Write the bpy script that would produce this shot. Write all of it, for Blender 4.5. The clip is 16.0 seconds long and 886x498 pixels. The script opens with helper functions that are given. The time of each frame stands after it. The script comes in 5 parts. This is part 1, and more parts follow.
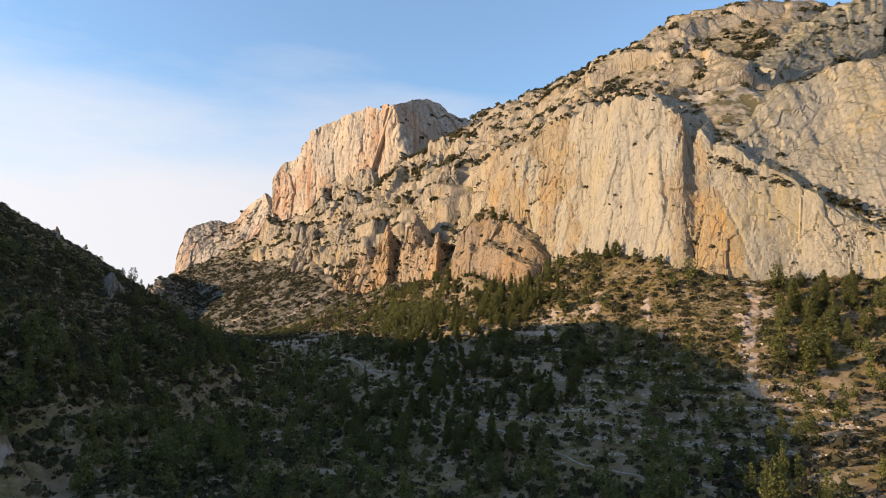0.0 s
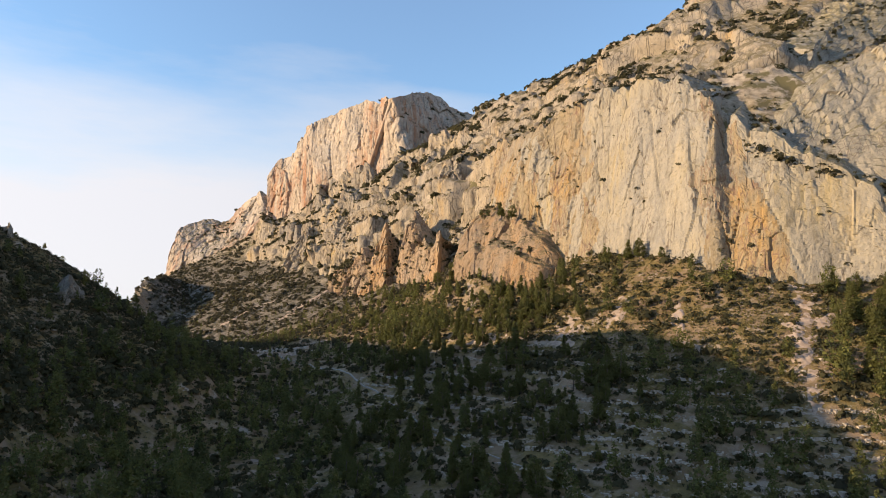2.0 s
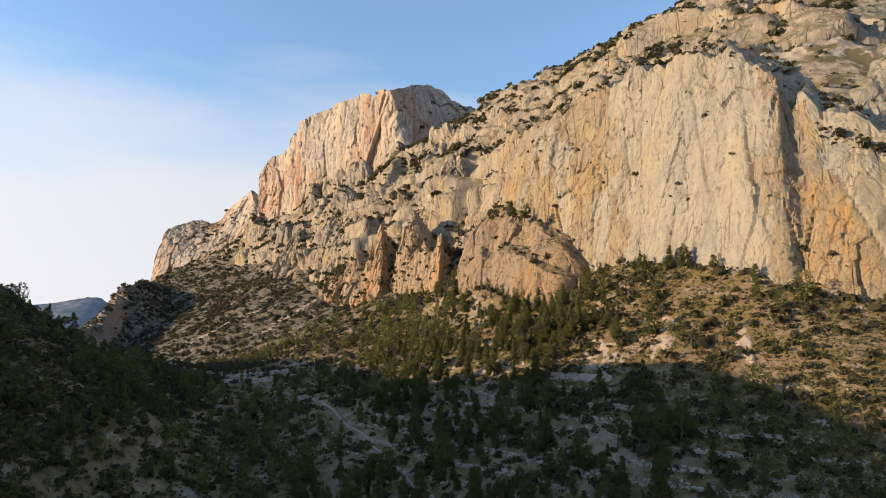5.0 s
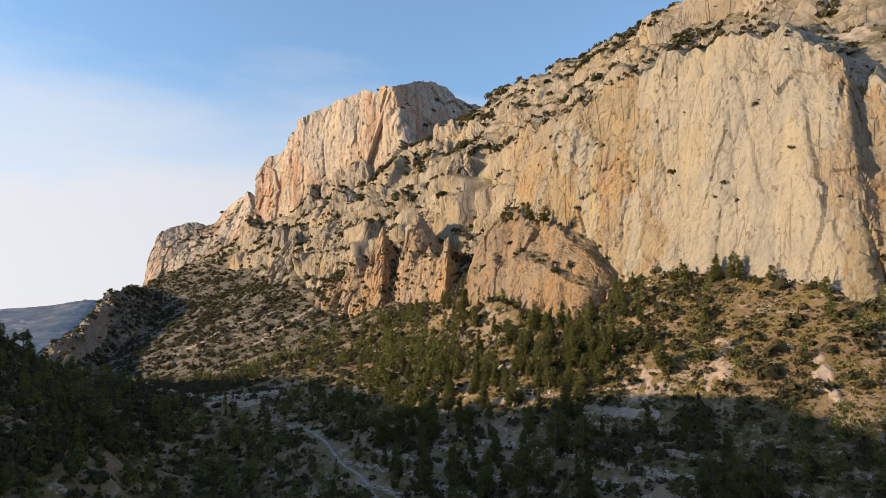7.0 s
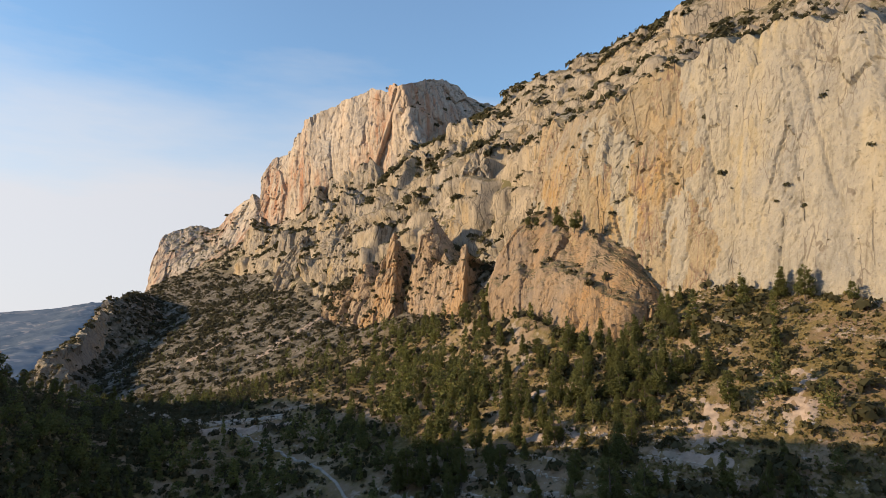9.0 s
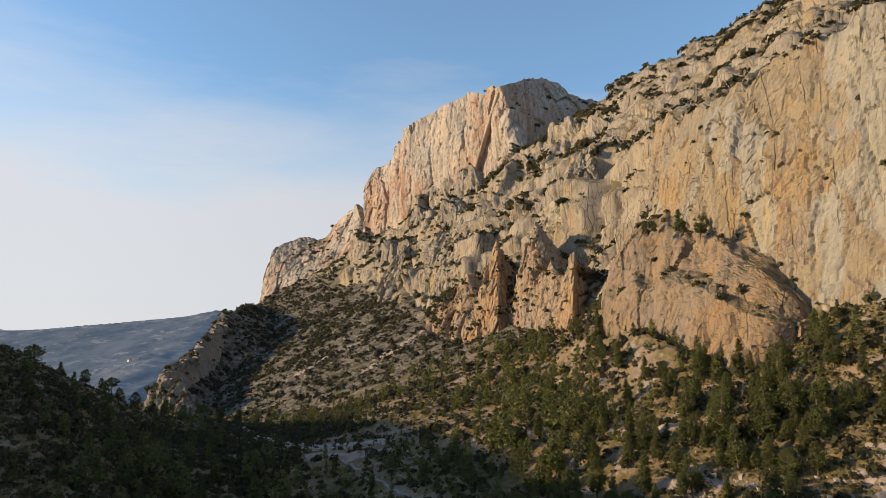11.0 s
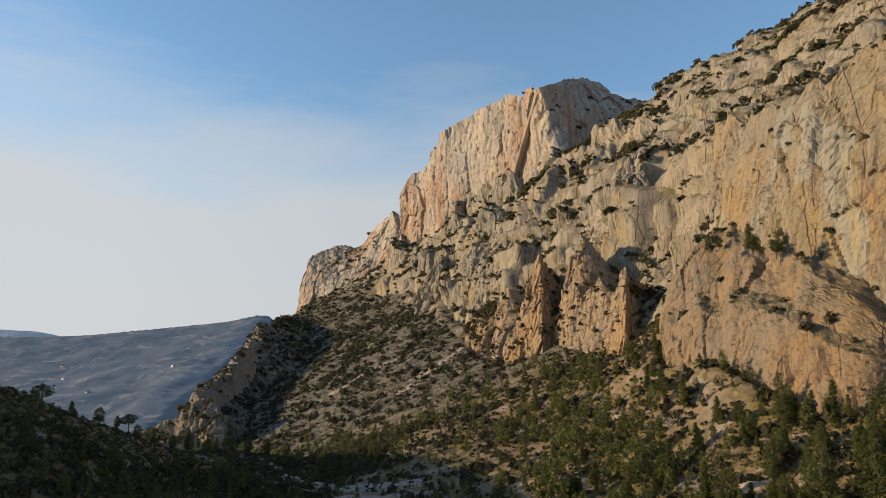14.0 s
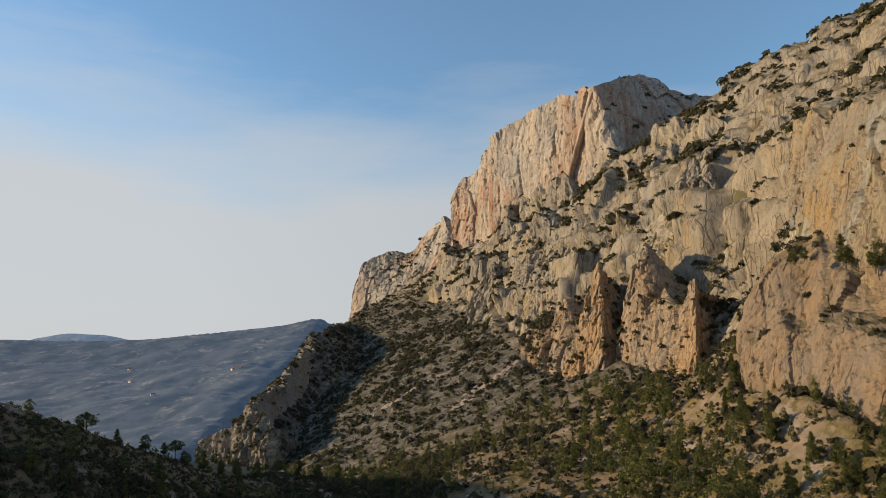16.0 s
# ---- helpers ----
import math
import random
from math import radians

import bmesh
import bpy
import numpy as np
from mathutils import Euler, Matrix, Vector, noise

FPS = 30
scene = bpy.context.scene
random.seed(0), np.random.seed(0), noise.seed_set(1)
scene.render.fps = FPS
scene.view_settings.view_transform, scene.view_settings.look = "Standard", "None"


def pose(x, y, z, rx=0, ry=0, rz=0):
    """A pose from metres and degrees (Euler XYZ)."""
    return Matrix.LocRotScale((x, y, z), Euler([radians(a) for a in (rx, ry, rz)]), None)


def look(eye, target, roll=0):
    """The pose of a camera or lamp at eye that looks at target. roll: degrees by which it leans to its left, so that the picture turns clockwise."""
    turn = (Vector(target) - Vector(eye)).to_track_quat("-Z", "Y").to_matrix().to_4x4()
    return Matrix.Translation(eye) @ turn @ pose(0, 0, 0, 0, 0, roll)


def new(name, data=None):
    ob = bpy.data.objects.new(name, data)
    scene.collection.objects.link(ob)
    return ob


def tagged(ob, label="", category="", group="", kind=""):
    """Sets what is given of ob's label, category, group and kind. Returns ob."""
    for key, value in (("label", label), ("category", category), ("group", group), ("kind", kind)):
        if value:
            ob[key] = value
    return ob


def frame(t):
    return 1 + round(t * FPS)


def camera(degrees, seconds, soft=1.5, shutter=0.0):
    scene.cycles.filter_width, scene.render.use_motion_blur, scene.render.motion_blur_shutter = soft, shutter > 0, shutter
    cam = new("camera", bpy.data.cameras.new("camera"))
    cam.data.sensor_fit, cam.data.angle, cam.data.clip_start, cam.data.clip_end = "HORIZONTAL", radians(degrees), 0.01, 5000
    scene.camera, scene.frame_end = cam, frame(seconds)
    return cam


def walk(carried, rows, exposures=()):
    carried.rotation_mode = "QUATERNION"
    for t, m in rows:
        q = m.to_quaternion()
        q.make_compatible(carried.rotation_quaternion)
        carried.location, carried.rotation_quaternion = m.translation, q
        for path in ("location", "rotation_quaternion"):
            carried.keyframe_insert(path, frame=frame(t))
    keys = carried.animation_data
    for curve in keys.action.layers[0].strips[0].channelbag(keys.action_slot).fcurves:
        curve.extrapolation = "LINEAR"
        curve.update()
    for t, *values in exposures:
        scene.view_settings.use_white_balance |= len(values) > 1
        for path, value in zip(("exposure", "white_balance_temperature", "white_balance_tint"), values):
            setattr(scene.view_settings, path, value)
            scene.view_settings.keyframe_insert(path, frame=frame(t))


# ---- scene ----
cam = camera(69.43, 16.0, soft=0.75)
PATH = [
    (0, (0.00, 0.00, 40.00), (0.00, 99.24, 52.32), 0.28),
    (0.5, (-0.24, 7.06, 40.70), (-0.25, 106.32, 52.90), 0.24),
    (1, (-0.49, 14.13, 41.45), (-0.51, 113.38, 53.62), 0.27),
    (1.5, (-0.72, 21.20, 42.30), (-0.74, 120.45, 54.51), 0.26),
    (2, (-0.95, 28.27, 43.27), (-1.00, 127.52, 55.55), 0.28),
    (2.5, (-1.15, 35.36, 44.42), (-1.21, 134.60, 56.73), 0.25),
    (3, (-1.32, 42.45, 45.69), (-1.38, 141.69, 58.00), 0.29),
    (3.5, (-1.41, 49.55, 47.02), (-1.50, 148.79, 59.31), 0.29),
    (4, (-1.41, 56.66, 48.36), (-1.59, 155.90, 60.68), 0.24),
    (4.2, (-1.37, 59.50, 48.88), (-1.59, 158.75, 61.12), 0.20),
    (4.9, (-1.24, 69.44, 50.67), (-1.50, 168.67, 63.03), 0.24),
    (5.6, (-1.42, 79.26, 52.42), (-1.73, 178.48, 64.92), 0.28),
    (6.5, (-2.82, 91.56, 54.72), (-3.19, 190.76, 67.38), 0.34),
    (7, (-4.28, 98.12, 56.05), (-4.68, 197.31, 68.76), 0.36),
    (7.5, (-5.90, 104.30, 57.41), (-6.49, 203.49, 70.13), 0.40),
    (8, (-7.38, 109.96, 58.79), (-8.29, 209.14, 71.54), 0.39),
    (8.2, (-7.87, 112.04, 59.35), (-8.88, 211.21, 72.12), 0.38),
    (8.9, (-8.92, 118.47, 61.30), (-10.29, 217.63, 74.17), 0.36),
    (9.6, (-9.32, 123.90, 63.24), (-11.05, 223.04, 76.20), 0.34),
    (10.3, (-9.58, 128.79, 65.12), (-11.66, 227.91, 78.18), 0.32),
    (10.5, (-9.69, 130.14, 65.64), (-15.75, 229.10, 78.73), 0.20),
    (11, (-10.07, 133.47, 66.93), (-27.52, 231.05, 80.14), -0.18),
    (11.5, (-10.56, 136.62, 68.21), (-28.38, 234.12, 81.51), -0.19),
    (12, (-11.13, 139.54, 69.53), (-29.45, 236.94, 82.90), -0.22),
    (12.5, (-11.75, 142.27, 70.86), (-34.80, 238.64, 84.32), -0.38),
    (13, (-12.38, 144.88, 72.22), (-35.57, 241.22, 85.68), -0.41),
    (13.5, (-12.99, 147.45, 73.59), (-36.19, 243.78, 87.10), -0.46),
    (14, (-13.62, 150.00, 74.96), (-36.83, 246.32, 88.50), -0.42),
    (14.5, (-14.29, 152.52, 76.35), (-37.51, 248.83, 89.94), -0.47),
    (15, (-15.03, 155.02, 77.75), (-39.81, 250.93, 91.40), -0.49),
    (15.5, (-15.83, 157.51, 79.15), (-43.80, 252.54, 92.87), -0.54),
    (16, (-16.66, 160.00, 80.56), (-47.64, 254.07, 94.37), -0.62),
]
walk(cam, [(t, look(eye, target, roll)) for t, eye, target, roll in PATH], [(0.0, 0.68, 6680, 10.5), (4.0, 0.61, 6600, 10), (7.0, 0.52, 6530, 9.5), (10.3, 0.35, 6470, 7.5), (13.0, 0.18, 6440, 5.5), (16.0, 0.03, 6430, 4.5)])

# ---- daylight ----
SUN_WAY = Vector((0.95, 0.17, -0.25)).normalized()
world = bpy.data.worlds.new("sky")
scene.world = world
world.use_nodes = True
wn, wl = world.node_tree.nodes, world.node_tree.links
sky = wn.new("ShaderNodeTexSky")
sky.sky_type, sky.sun_disc = "NISHITA", False
sky.sun_elevation = math.asin(-SUN_WAY.z)
sky.sun_rotation = math.atan2(-SUN_WAY.x, -SUN_WAY.y)
sky.air_density, sky.dust_density, sky.ozone_density = 1.25, 0.1, 3.0
# thin high cloud, streaked along the sky and thicker low down
co = wn.new("ShaderNodeTexCoord")
sep = wn.new("ShaderNodeSeparateXYZ")
wl.new(co.outputs["Generated"], sep.inputs[0])
mp = wn.new("ShaderNodeMapping")
mp.inputs["Scale"].default_value, mp.inputs["Rotation"].default_value = (1.6, 1.0, 8.0), (0.02, 0.03, 0.3)
wl.new(co.outputs["Generated"], mp.inputs["Vector"])
streaks = wn.new("ShaderNodeTexNoise")
streaks.inputs["Scale"].default_value, streaks.inputs["Detail"].default_value, streaks.inputs["Roughness"].default_value = 1.3, 7, 0.58
wl.new(mp.outputs[0], streaks.inputs["Vector"])
low = wn.new("ShaderNodeMapRange")
low.inputs[1].default_value, low.inputs[2].default_value, low.inputs[3].default_value, low.inputs[4].default_value = 0.10, 0.46, 0.46, -0.42
lean = wn.new("ShaderNodeMath")
lean.operation, lean.inputs[1].default_value = "MULTIPLY_ADD", 0.07
wl.new(sep.outputs[0], lean.inputs[0])
wl.new(sep.outputs[2], lean.inputs[2])
wl.new(lean.outputs[0], low.inputs[0])
add = wn.new("ShaderNodeMath")
calm = wn.new("ShaderNodeMapRange")
calm.inputs[1].default_value, calm.inputs[2].default_value, calm.inputs[3].default_value, calm.inputs[4].default_value = 0.0, 1.0, 0.16, 0.84
wl.new(streaks.outputs[0], calm.inputs[0])
wl.new(calm.outputs[0], add.inputs[0])
wl.new(low.outputs[0], add.inputs[1])
veil = wn.new("ShaderNodeMapRange")
veil.inputs[1].default_value, veil.inputs[2].default_value, veil.inputs[4].default_value = 0.32, 0.82, 0.96
veil.inputs[3].default_value = 0.12
wl.new(add.outputs[0], veil.inputs[0])
blend = wn.new("ShaderNodeMix")
blend.data_type = "RGBA"
west = wn.new("ShaderNodeMapRange")
west.inputs[1].default_value, west.inputs[2].default_value = -0.15, -0.65
wl.new(sep.outputs[0], west.inputs[0])
glow = wn.new("ShaderNodeMix")
glow.data_type, glow.inputs[6].default_value, glow.inputs[7].default_value = "RGBA", (3.6, 3.6, 3.85, 1), (4.1, 4.06, 4.3, 1)
wl.new(west.outputs[0], glow.inputs[0])
wl.new(glow.outputs[2], blend.inputs[7])
wl.new(veil.outputs[0], blend.inputs[0])
tint = wn.new("ShaderNodeMix")
tint.data_type, tint.blend_type = "RGBA", "MULTIPLY"
tint.inputs[0].default_value, tint.inputs[7].default_value = 1.0, (0.87, 1.09, 1.26, 1)
wl.new(sky.outputs[0], tint.inputs[6])
wl.new(tint.outputs[2], blend.inputs[6])
wl.new(blend.outputs[2], wn["Background"].inputs[0])
wn["Background"].inputs[1].default_value = 0.145
sun = new("sun", bpy.data.lights.new("sun", "SUN"))
sun.data.energy, sun.data.angle, sun.data.color = 5.0, radians(0.5), (1.0, 0.765, 0.49)
sun.matrix_world = look((0, 0, 300), Vector((0, 0, 300)) + SUN_WAY)


# ---- materials ----
def mix(nt, fac, a, b):
    m = nt.nodes.new("ShaderNodeMix")
    m.data_type = "RGBA"
    for sock, val in ((m.inputs[0], fac), (m.inputs[6], a), (m.inputs[7], b)):
        if isinstance(val, (int, float)):
            sock.default_value = val
        elif isinstance(val, tuple):
            sock.default_value = (*val, 1)
        else:
            nt.links.new(val, sock)
    return m.outputs[2]


def texture(nt, scale, detail=4, stretch=(1, 1, 1), kind="ShaderNodeTexNoise", rough=0.55):
    co = nt.nodes.new("ShaderNodeTexCoord")
    mp = nt.nodes.new("ShaderNodeMapping")
    mp.inputs["Scale"].default_value = stretch
    tx = nt.nodes.new(kind)
    tx.inputs["Scale"].default_value = scale
    if kind == "ShaderNodeTexNoise":
        tx.inputs["Detail"].default_value, tx.inputs["Roughness"].default_value = detail, rough
    nt.links.new(co.outputs["Object"], mp.inputs["Vector"])
    nt.links.new(mp.outputs[0], tx.inputs["Vector"])
    return tx.outputs[0]


def ramp(nt, value, lo, hi):
    r = nt.nodes.new("ShaderNodeMapRange")
    r.inputs[1].default_value, r.inputs[2].default_value = lo, hi
    nt.links.new(value, r.inputs[0])
    return r.outputs[0]


def times(nt, a, b):
    m = nt.nodes.new("ShaderNodeMath")
    m.operation = "MULTIPLY"
    for sock, val in zip(m.inputs, (a, b)):
        if isinstance(val, (int, float)):
            sock.default_value = val
        else:
            nt.links.new(val, sock)
    return m.outputs[0]


def material(name, rough=0.9):
    m = bpy.data.materials.new(name)
    m.use_nodes = True
    bs = m.node_tree.nodes["Principled BSDF"]
    bs.inputs["Roughness"].default_value = rough
    bs.inputs["Specular IOR Level"].default_value = 0.2
    return m, m.node_tree, bs


def bump(nt, bs, height, strength, distance):
    b = nt.nodes.new("ShaderNodeBump")
    b.inputs["Strength"].default_value, b.inputs["Distance"].default_value = strength, distance
    nt.links.new(height, b.inputs["Height"])
    nt.links.new(b.outputs[0], bs.inputs["Normal"])


def rock(name, body, warm, warm_from, stain_and_shade, scrub, size=1.0, cracked=1.0, turf=(0.115, 0.10, 0.05)):
    """Limestone: a body colour in broad tones, warm mineral stains, dark water streaks, and earth on its flat tops; the
    shade of cracks, pits and pockets is put into the colour.
    """
    m, nt, bs = material(name)
    grey = 0.30 * sum(body)
    c = mix(nt, ramp(nt, texture(nt, 0.035 / size, 5, (1, 1, 0.6)), 0.35, 0.65), tuple(0.5 * v + 0.5 * grey for v in body), body)
    c = mix(nt, times(nt, ramp(nt, texture(nt, 0.16 / size, 6, (1, 1, 0.5), rough=0.65), 0.45, 0.62), 0.55), c, tuple(min(1, 1.2 * v) for v in body))
    # streaks and pits of uneven tone, darkened further for shaded recesses
    streak = texture(nt, 0.40 / size, 8, (1, 1, 0.14), rough=0.72)
    c = mix(nt, times(nt, ramp(nt, streak, 0.52, 0.66), 0.5), c, tuple(min(1, 1.25 * v) for v in body))
    c = mix(nt, times(nt, ramp(nt, streak, 0.47, 0.34), 0.7), c, tuple(0.55 * v for v in body))
    pit = texture(nt, 0.7 / size, 9, (1, 1, 0.75), rough=0.75)
    c = mix(nt, times(nt, ramp(nt, pit, 0.45, 0.35), 0.72), c, tuple(0.5 * v for v in body))
    c = mix(nt, times(nt, ramp(nt, pit, 0.54, 0.64), 0.6), c, tuple(min(1, 1.3 * v) for v in body))
    w = times(nt, ramp(nt, texture(nt, 0.045 / size, 4, (1, 1, 0.45)), warm_from, warm_from + 0.16), ramp(nt, texture(nt, 0.5 / size, 5, (1, 1, 0.12)), 0.38, 0.60))
    c = mix(nt, times(nt, w, 0.85), c, warm)
    d = times(nt, ramp(nt, texture(nt, 0.35 / size, 7, (1, 1, 0.08), rough=0.65), 0.57, 0.70), ramp(nt, texture(nt, 0.05 / size, 3), 0.48, 0.62))
    c = mix(nt, times(nt, d, 0.65), c, stain_and_shade)
    warp = nt.nodes.new("ShaderNodeVectorMath")
    warp.operation = "MULTIPLY_ADD"
    wob = nt.nodes.new("ShaderNodeTexNoise")
    wob.inputs["Scale"].default_value, wob.inputs["Detail"].default_value = 0.22 / size, 6
    co = nt.nodes.new("ShaderNodeTexCoord")
    nt.links.new(co.outputs["Object"], wob.inputs["Vector"])
    nt.links.new(wob.outputs["Color"], warp.inputs[0])
    warp.inputs[1].default_value = (1.1 * size, 1.1 * size, 2.2 * size)
    nt.links.new(co.outputs["Object"], warp.inputs[2])
    mp = nt.nodes.new("ShaderNodeMapping")
    mp.inputs["Scale"].default_value = (1, 1, 0.10)
    nt.links.new(warp.outputs[0], mp.inputs["Vector"])
    edge = nt.nodes.new("ShaderNodeTexVoronoi")
    edge.feature = "DISTANCE_TO_EDGE"
    edge.inputs["Scale"].default_value = 0.11 / size
    nt.links.new(mp.outputs[0], edge.inputs["Vector"])
    fine = nt.nodes.new("ShaderNodeTexVoronoi")
    fine.feature = "DISTANCE_TO_EDGE"
    fine.inputs["Scale"].default_value = 0.5 / size
    nt.links.new(mp.outputs[0], fine.inputs["Vector"])
    gap = times(nt, ramp(nt, edge.outputs["Distance"], 0.022, 0.006), ramp(nt, texture(nt, 0.11 / size, 5), 0.62 - 0.14 * cracked, 0.67 - 0.14 * cracked))
    hair = times(nt, ramp(nt, fine.outputs["Distance"], 0.055, 0.02), ramp(nt, texture(nt, 0.10 / size, 7, (1, 1, 0.5)), 0.55 - 0.07 * cracked, 0.60 - 0.07 * cracked))
    # crack lines darkened in the colour, for crevice dirt and shade alike
    c = mix(nt, times(nt, gap, 0.4), c, tuple(0.6 * v for v in stain_and_shade))
    c = mix(nt, times(nt, hair, 0.72), c, stain_and_shade)
    speck = times(nt, ramp(nt, texture(nt, 1.1 / size, 8, (1, 1, 0.7), rough=0.72), 0.61 - 0.02 * cracked, 0.66 - 0.02 * cracked), ramp(nt, texture(nt, 0.07 / size, 4), 0.35, 0.55))
    c = mix(nt, times(nt, speck, 0.7), c, tuple(0.45 * v for v in body))
    geo = nt.nodes.new("ShaderNodeNewGeometry")
    sep = nt.nodes.new("ShaderNodeSeparateXYZ")
    nt.links.new(geo.outputs["Normal"], sep.inputs[0])
    flat = times(nt, ramp(nt, sep.outputs[2], 0.50, 0.74), ramp(nt, texture(nt, 0.4 / size, 5), 0.36, 0.54))
    c = mix(nt, times(nt, flat, scrub), c, turf)
    nt.links.new(c, bs.inputs["Base Color"])
    grain = texture(nt, 1.0 / size, 12, (1, 1, 0.9), rough=0.74)
    deep = nt.nodes.new("ShaderNodeMath")
    deep.operation = "SUBTRACT"
    nt.links.new(grain, deep.inputs[0])
    nt.links.new(times(nt, gap, 0.5), deep.inputs[1])
    bump(nt, bs, deep.outputs[0], 1.0, (0.25 + 0.35 * cracked) * size)
    return m


CLEAN = rock("clean_limestone", (0.30, 0.258, 0.192), (0.37, 0.285, 0.145), 0.49, (0.14, 0.112, 0.09), 0.8, 1.0, 0.55)
PALE = rock("pale_limestone", (0.35, 0.28, 0.195), (0.39, 0.275, 0.115), 0.53, (0.13, 0.11, 0.095), 0.8, 1.0, 1.2)
OCHRE = rock("ochre_limestone", (0.36, 0.25, 0.148), (0.41, 0.235, 0.10), 0.48, (0.14, 0.10, 0.075), 0.8, 1.0, 1.25)
ROSE = rock("rose_limestone", (0.43, 0.345, 0.26), (0.37, 0.17, 0.085), 0.48, (0.17, 0.155, 0.145), 0.8, 2.0, 0.6)
STAINED = rock("stained_limestone", (0.30, 0.232, 0.14), (0.36, 0.225, 0.09), 0.44, (0.20, 0.12, 0.09), 0.8, 1.0, 1.1)
GREYROCK = rock("grey_limestone", (0.285, 0.235, 0.175), (0.33, 0.215, 0.11), 0.55, (0.12, 0.11, 0.10), 0.9, 1.2, 1.2)
DOMEROCK = rock("brown_limestone", (0.265, 0.184, 0.112), (0.33, 0.195, 0.09), 0.48, (0.15, 0.105, 0.07), 0.8, 1.0, 0.9)
HILLROCK = rock("hill_limestone", (0.345, 0.278, 0.195), (0.38, 0.26, 0.12), 0.5, (0.115, 0.095, 0.075), 0.8, 1.1, 1.45, (0.15, 0.12, 0.058))


def earth():
    m, nt, bs = material("stony_earth")
    soil = mix(nt, ramp(nt, texture(nt, 0.05, 5), 0.35, 0.65), (0.18, 0.12, 0.07), (0.32, 0.225, 0.14))
    grass = mix(nt, ramp(nt, texture(nt, 0.6, 4), 0.35, 0.65), (0.11, 0.085, 0.032), (0.22, 0.155, 0.06))
    c = mix(nt, ramp(nt, texture(nt, 0.13, 6, rough=0.65), 0.42, 0.55), soil, grass)
    stone = ramp(nt, texture(nt, 0.9, 7, rough=0.75), 0.60, 0.66)
    c = mix(nt, times(nt, stone, 0.9), c, (0.38, 0.32, 0.255))
    bare = times(nt, ramp(nt, texture(nt, 0.12, 7, rough=0.7), 0.57, 0.62), ramp(nt, texture(nt, 0.03, 3), 0.40, 0.55))
    c = mix(nt, times(nt, bare, 0.85), c, (0.36, 0.285, 0.22))
    geo = nt.nodes.new("ShaderNodeNewGeometry")
    sep = nt.nodes.new("ShaderNodeSeparateXYZ")
    nt.links.new(geo.outputs["Normal"], sep.inputs[0])
    place = nt.nodes.new("ShaderNodeSeparateXYZ")
    nt.links.new(geo.outputs["Position"], place.inputs[0])
    most = nt.nodes.new("ShaderNodeMath")
    most.operation = "MAXIMUM"
    nt.links.new(ramp(nt, sep.outputs[2], 0.74, 0.55), most.inputs[0])
    nt.links.new(ramp(nt, place.outputs[2], 112, 140), most.inputs[1])
    # far slope: pale rubble, its colour also greyed for distance haze
    rubble = mix(nt, ramp(nt, texture(nt, 0.25, 8, rough=0.72), 0.46, 0.66), (0.068, 0.062, 0.042), (0.255, 0.215, 0.18))
    c = mix(nt, times(nt, ramp(nt, place.outputs[1], 370, 430), 0.85), c, rubble)
    steep = most.outputs[0]
    rocky = mix(nt, ramp(nt, texture(nt, 0.3, 6), 0.35, 0.65), (0.20, 0.16, 0.115), (0.46, 0.38, 0.285))
    carpet = ramp(nt, texture(nt, 0.10, 8, rough=0.68), 0.485, 0.55)
    rocky = mix(nt, carpet, rocky, (0.125, 0.105, 0.05))
    c = mix(nt, steep, c, rocky)
    nt.links.new(c, bs.inputs["Base Color"])
    bump(nt, bs, texture(nt, 1.3, 8, rough=0.7), 0.9, 0.5)
    return m


GROUND = earth()


def simple(name, lo, hi, scale, rough=0.9, grain=None):
    m, nt, bs = material(name, rough)
    nt.links.new(mix(nt, ramp(nt, texture(nt, scale, 5), 0.33, 0.67), lo, hi), bs.inputs["Base Color"])
    if grain:
        bump(nt, bs, texture(nt, grain, 6), 0.7, 0.2)
    return m


def leaves(name, lo, hi, scale, thin_tint=(0.20, 0.19, 0.04)):
    """Foliage: hue varies by place and by leaf clump; a little light passes through."""
    m, nt, bs = material(name, 0.75)
    geo = nt.nodes.new("ShaderNodeNewGeometry")
    info = nt.nodes.new("ShaderNodeObjectInfo")
    c = mix(nt, ramp(nt, texture(nt, scale, 3), 0.3, 0.7), lo, hi)
    c = mix(nt, times(nt, geo.outputs["Random Per Island"], 0.6), c, tuple(0.5 * v for v in lo))
    c = mix(nt, times(nt, info.outputs["Random"], 0.45), c, (0.085, 0.08, 0.022))
    nt.links.new(c, bs.inputs["Base Color"])
    thin = nt.nodes.new("ShaderNodeBsdfTranslucent")
    nt.links.new(mix(nt, 0.5, c, thin_tint), thin.inputs["Color"])
    both = nt.nodes.new("ShaderNodeMixShader")
    both.inputs[0].default_value = 0.42
    nt.links.new(bs.outputs[0], both.inputs[1])
    nt.links.new(thin.outputs[0], both.inputs[2])
    nt.links.new(both.outputs[0], nt.nodes["Material Output"].inputs["Surface"])
    return m


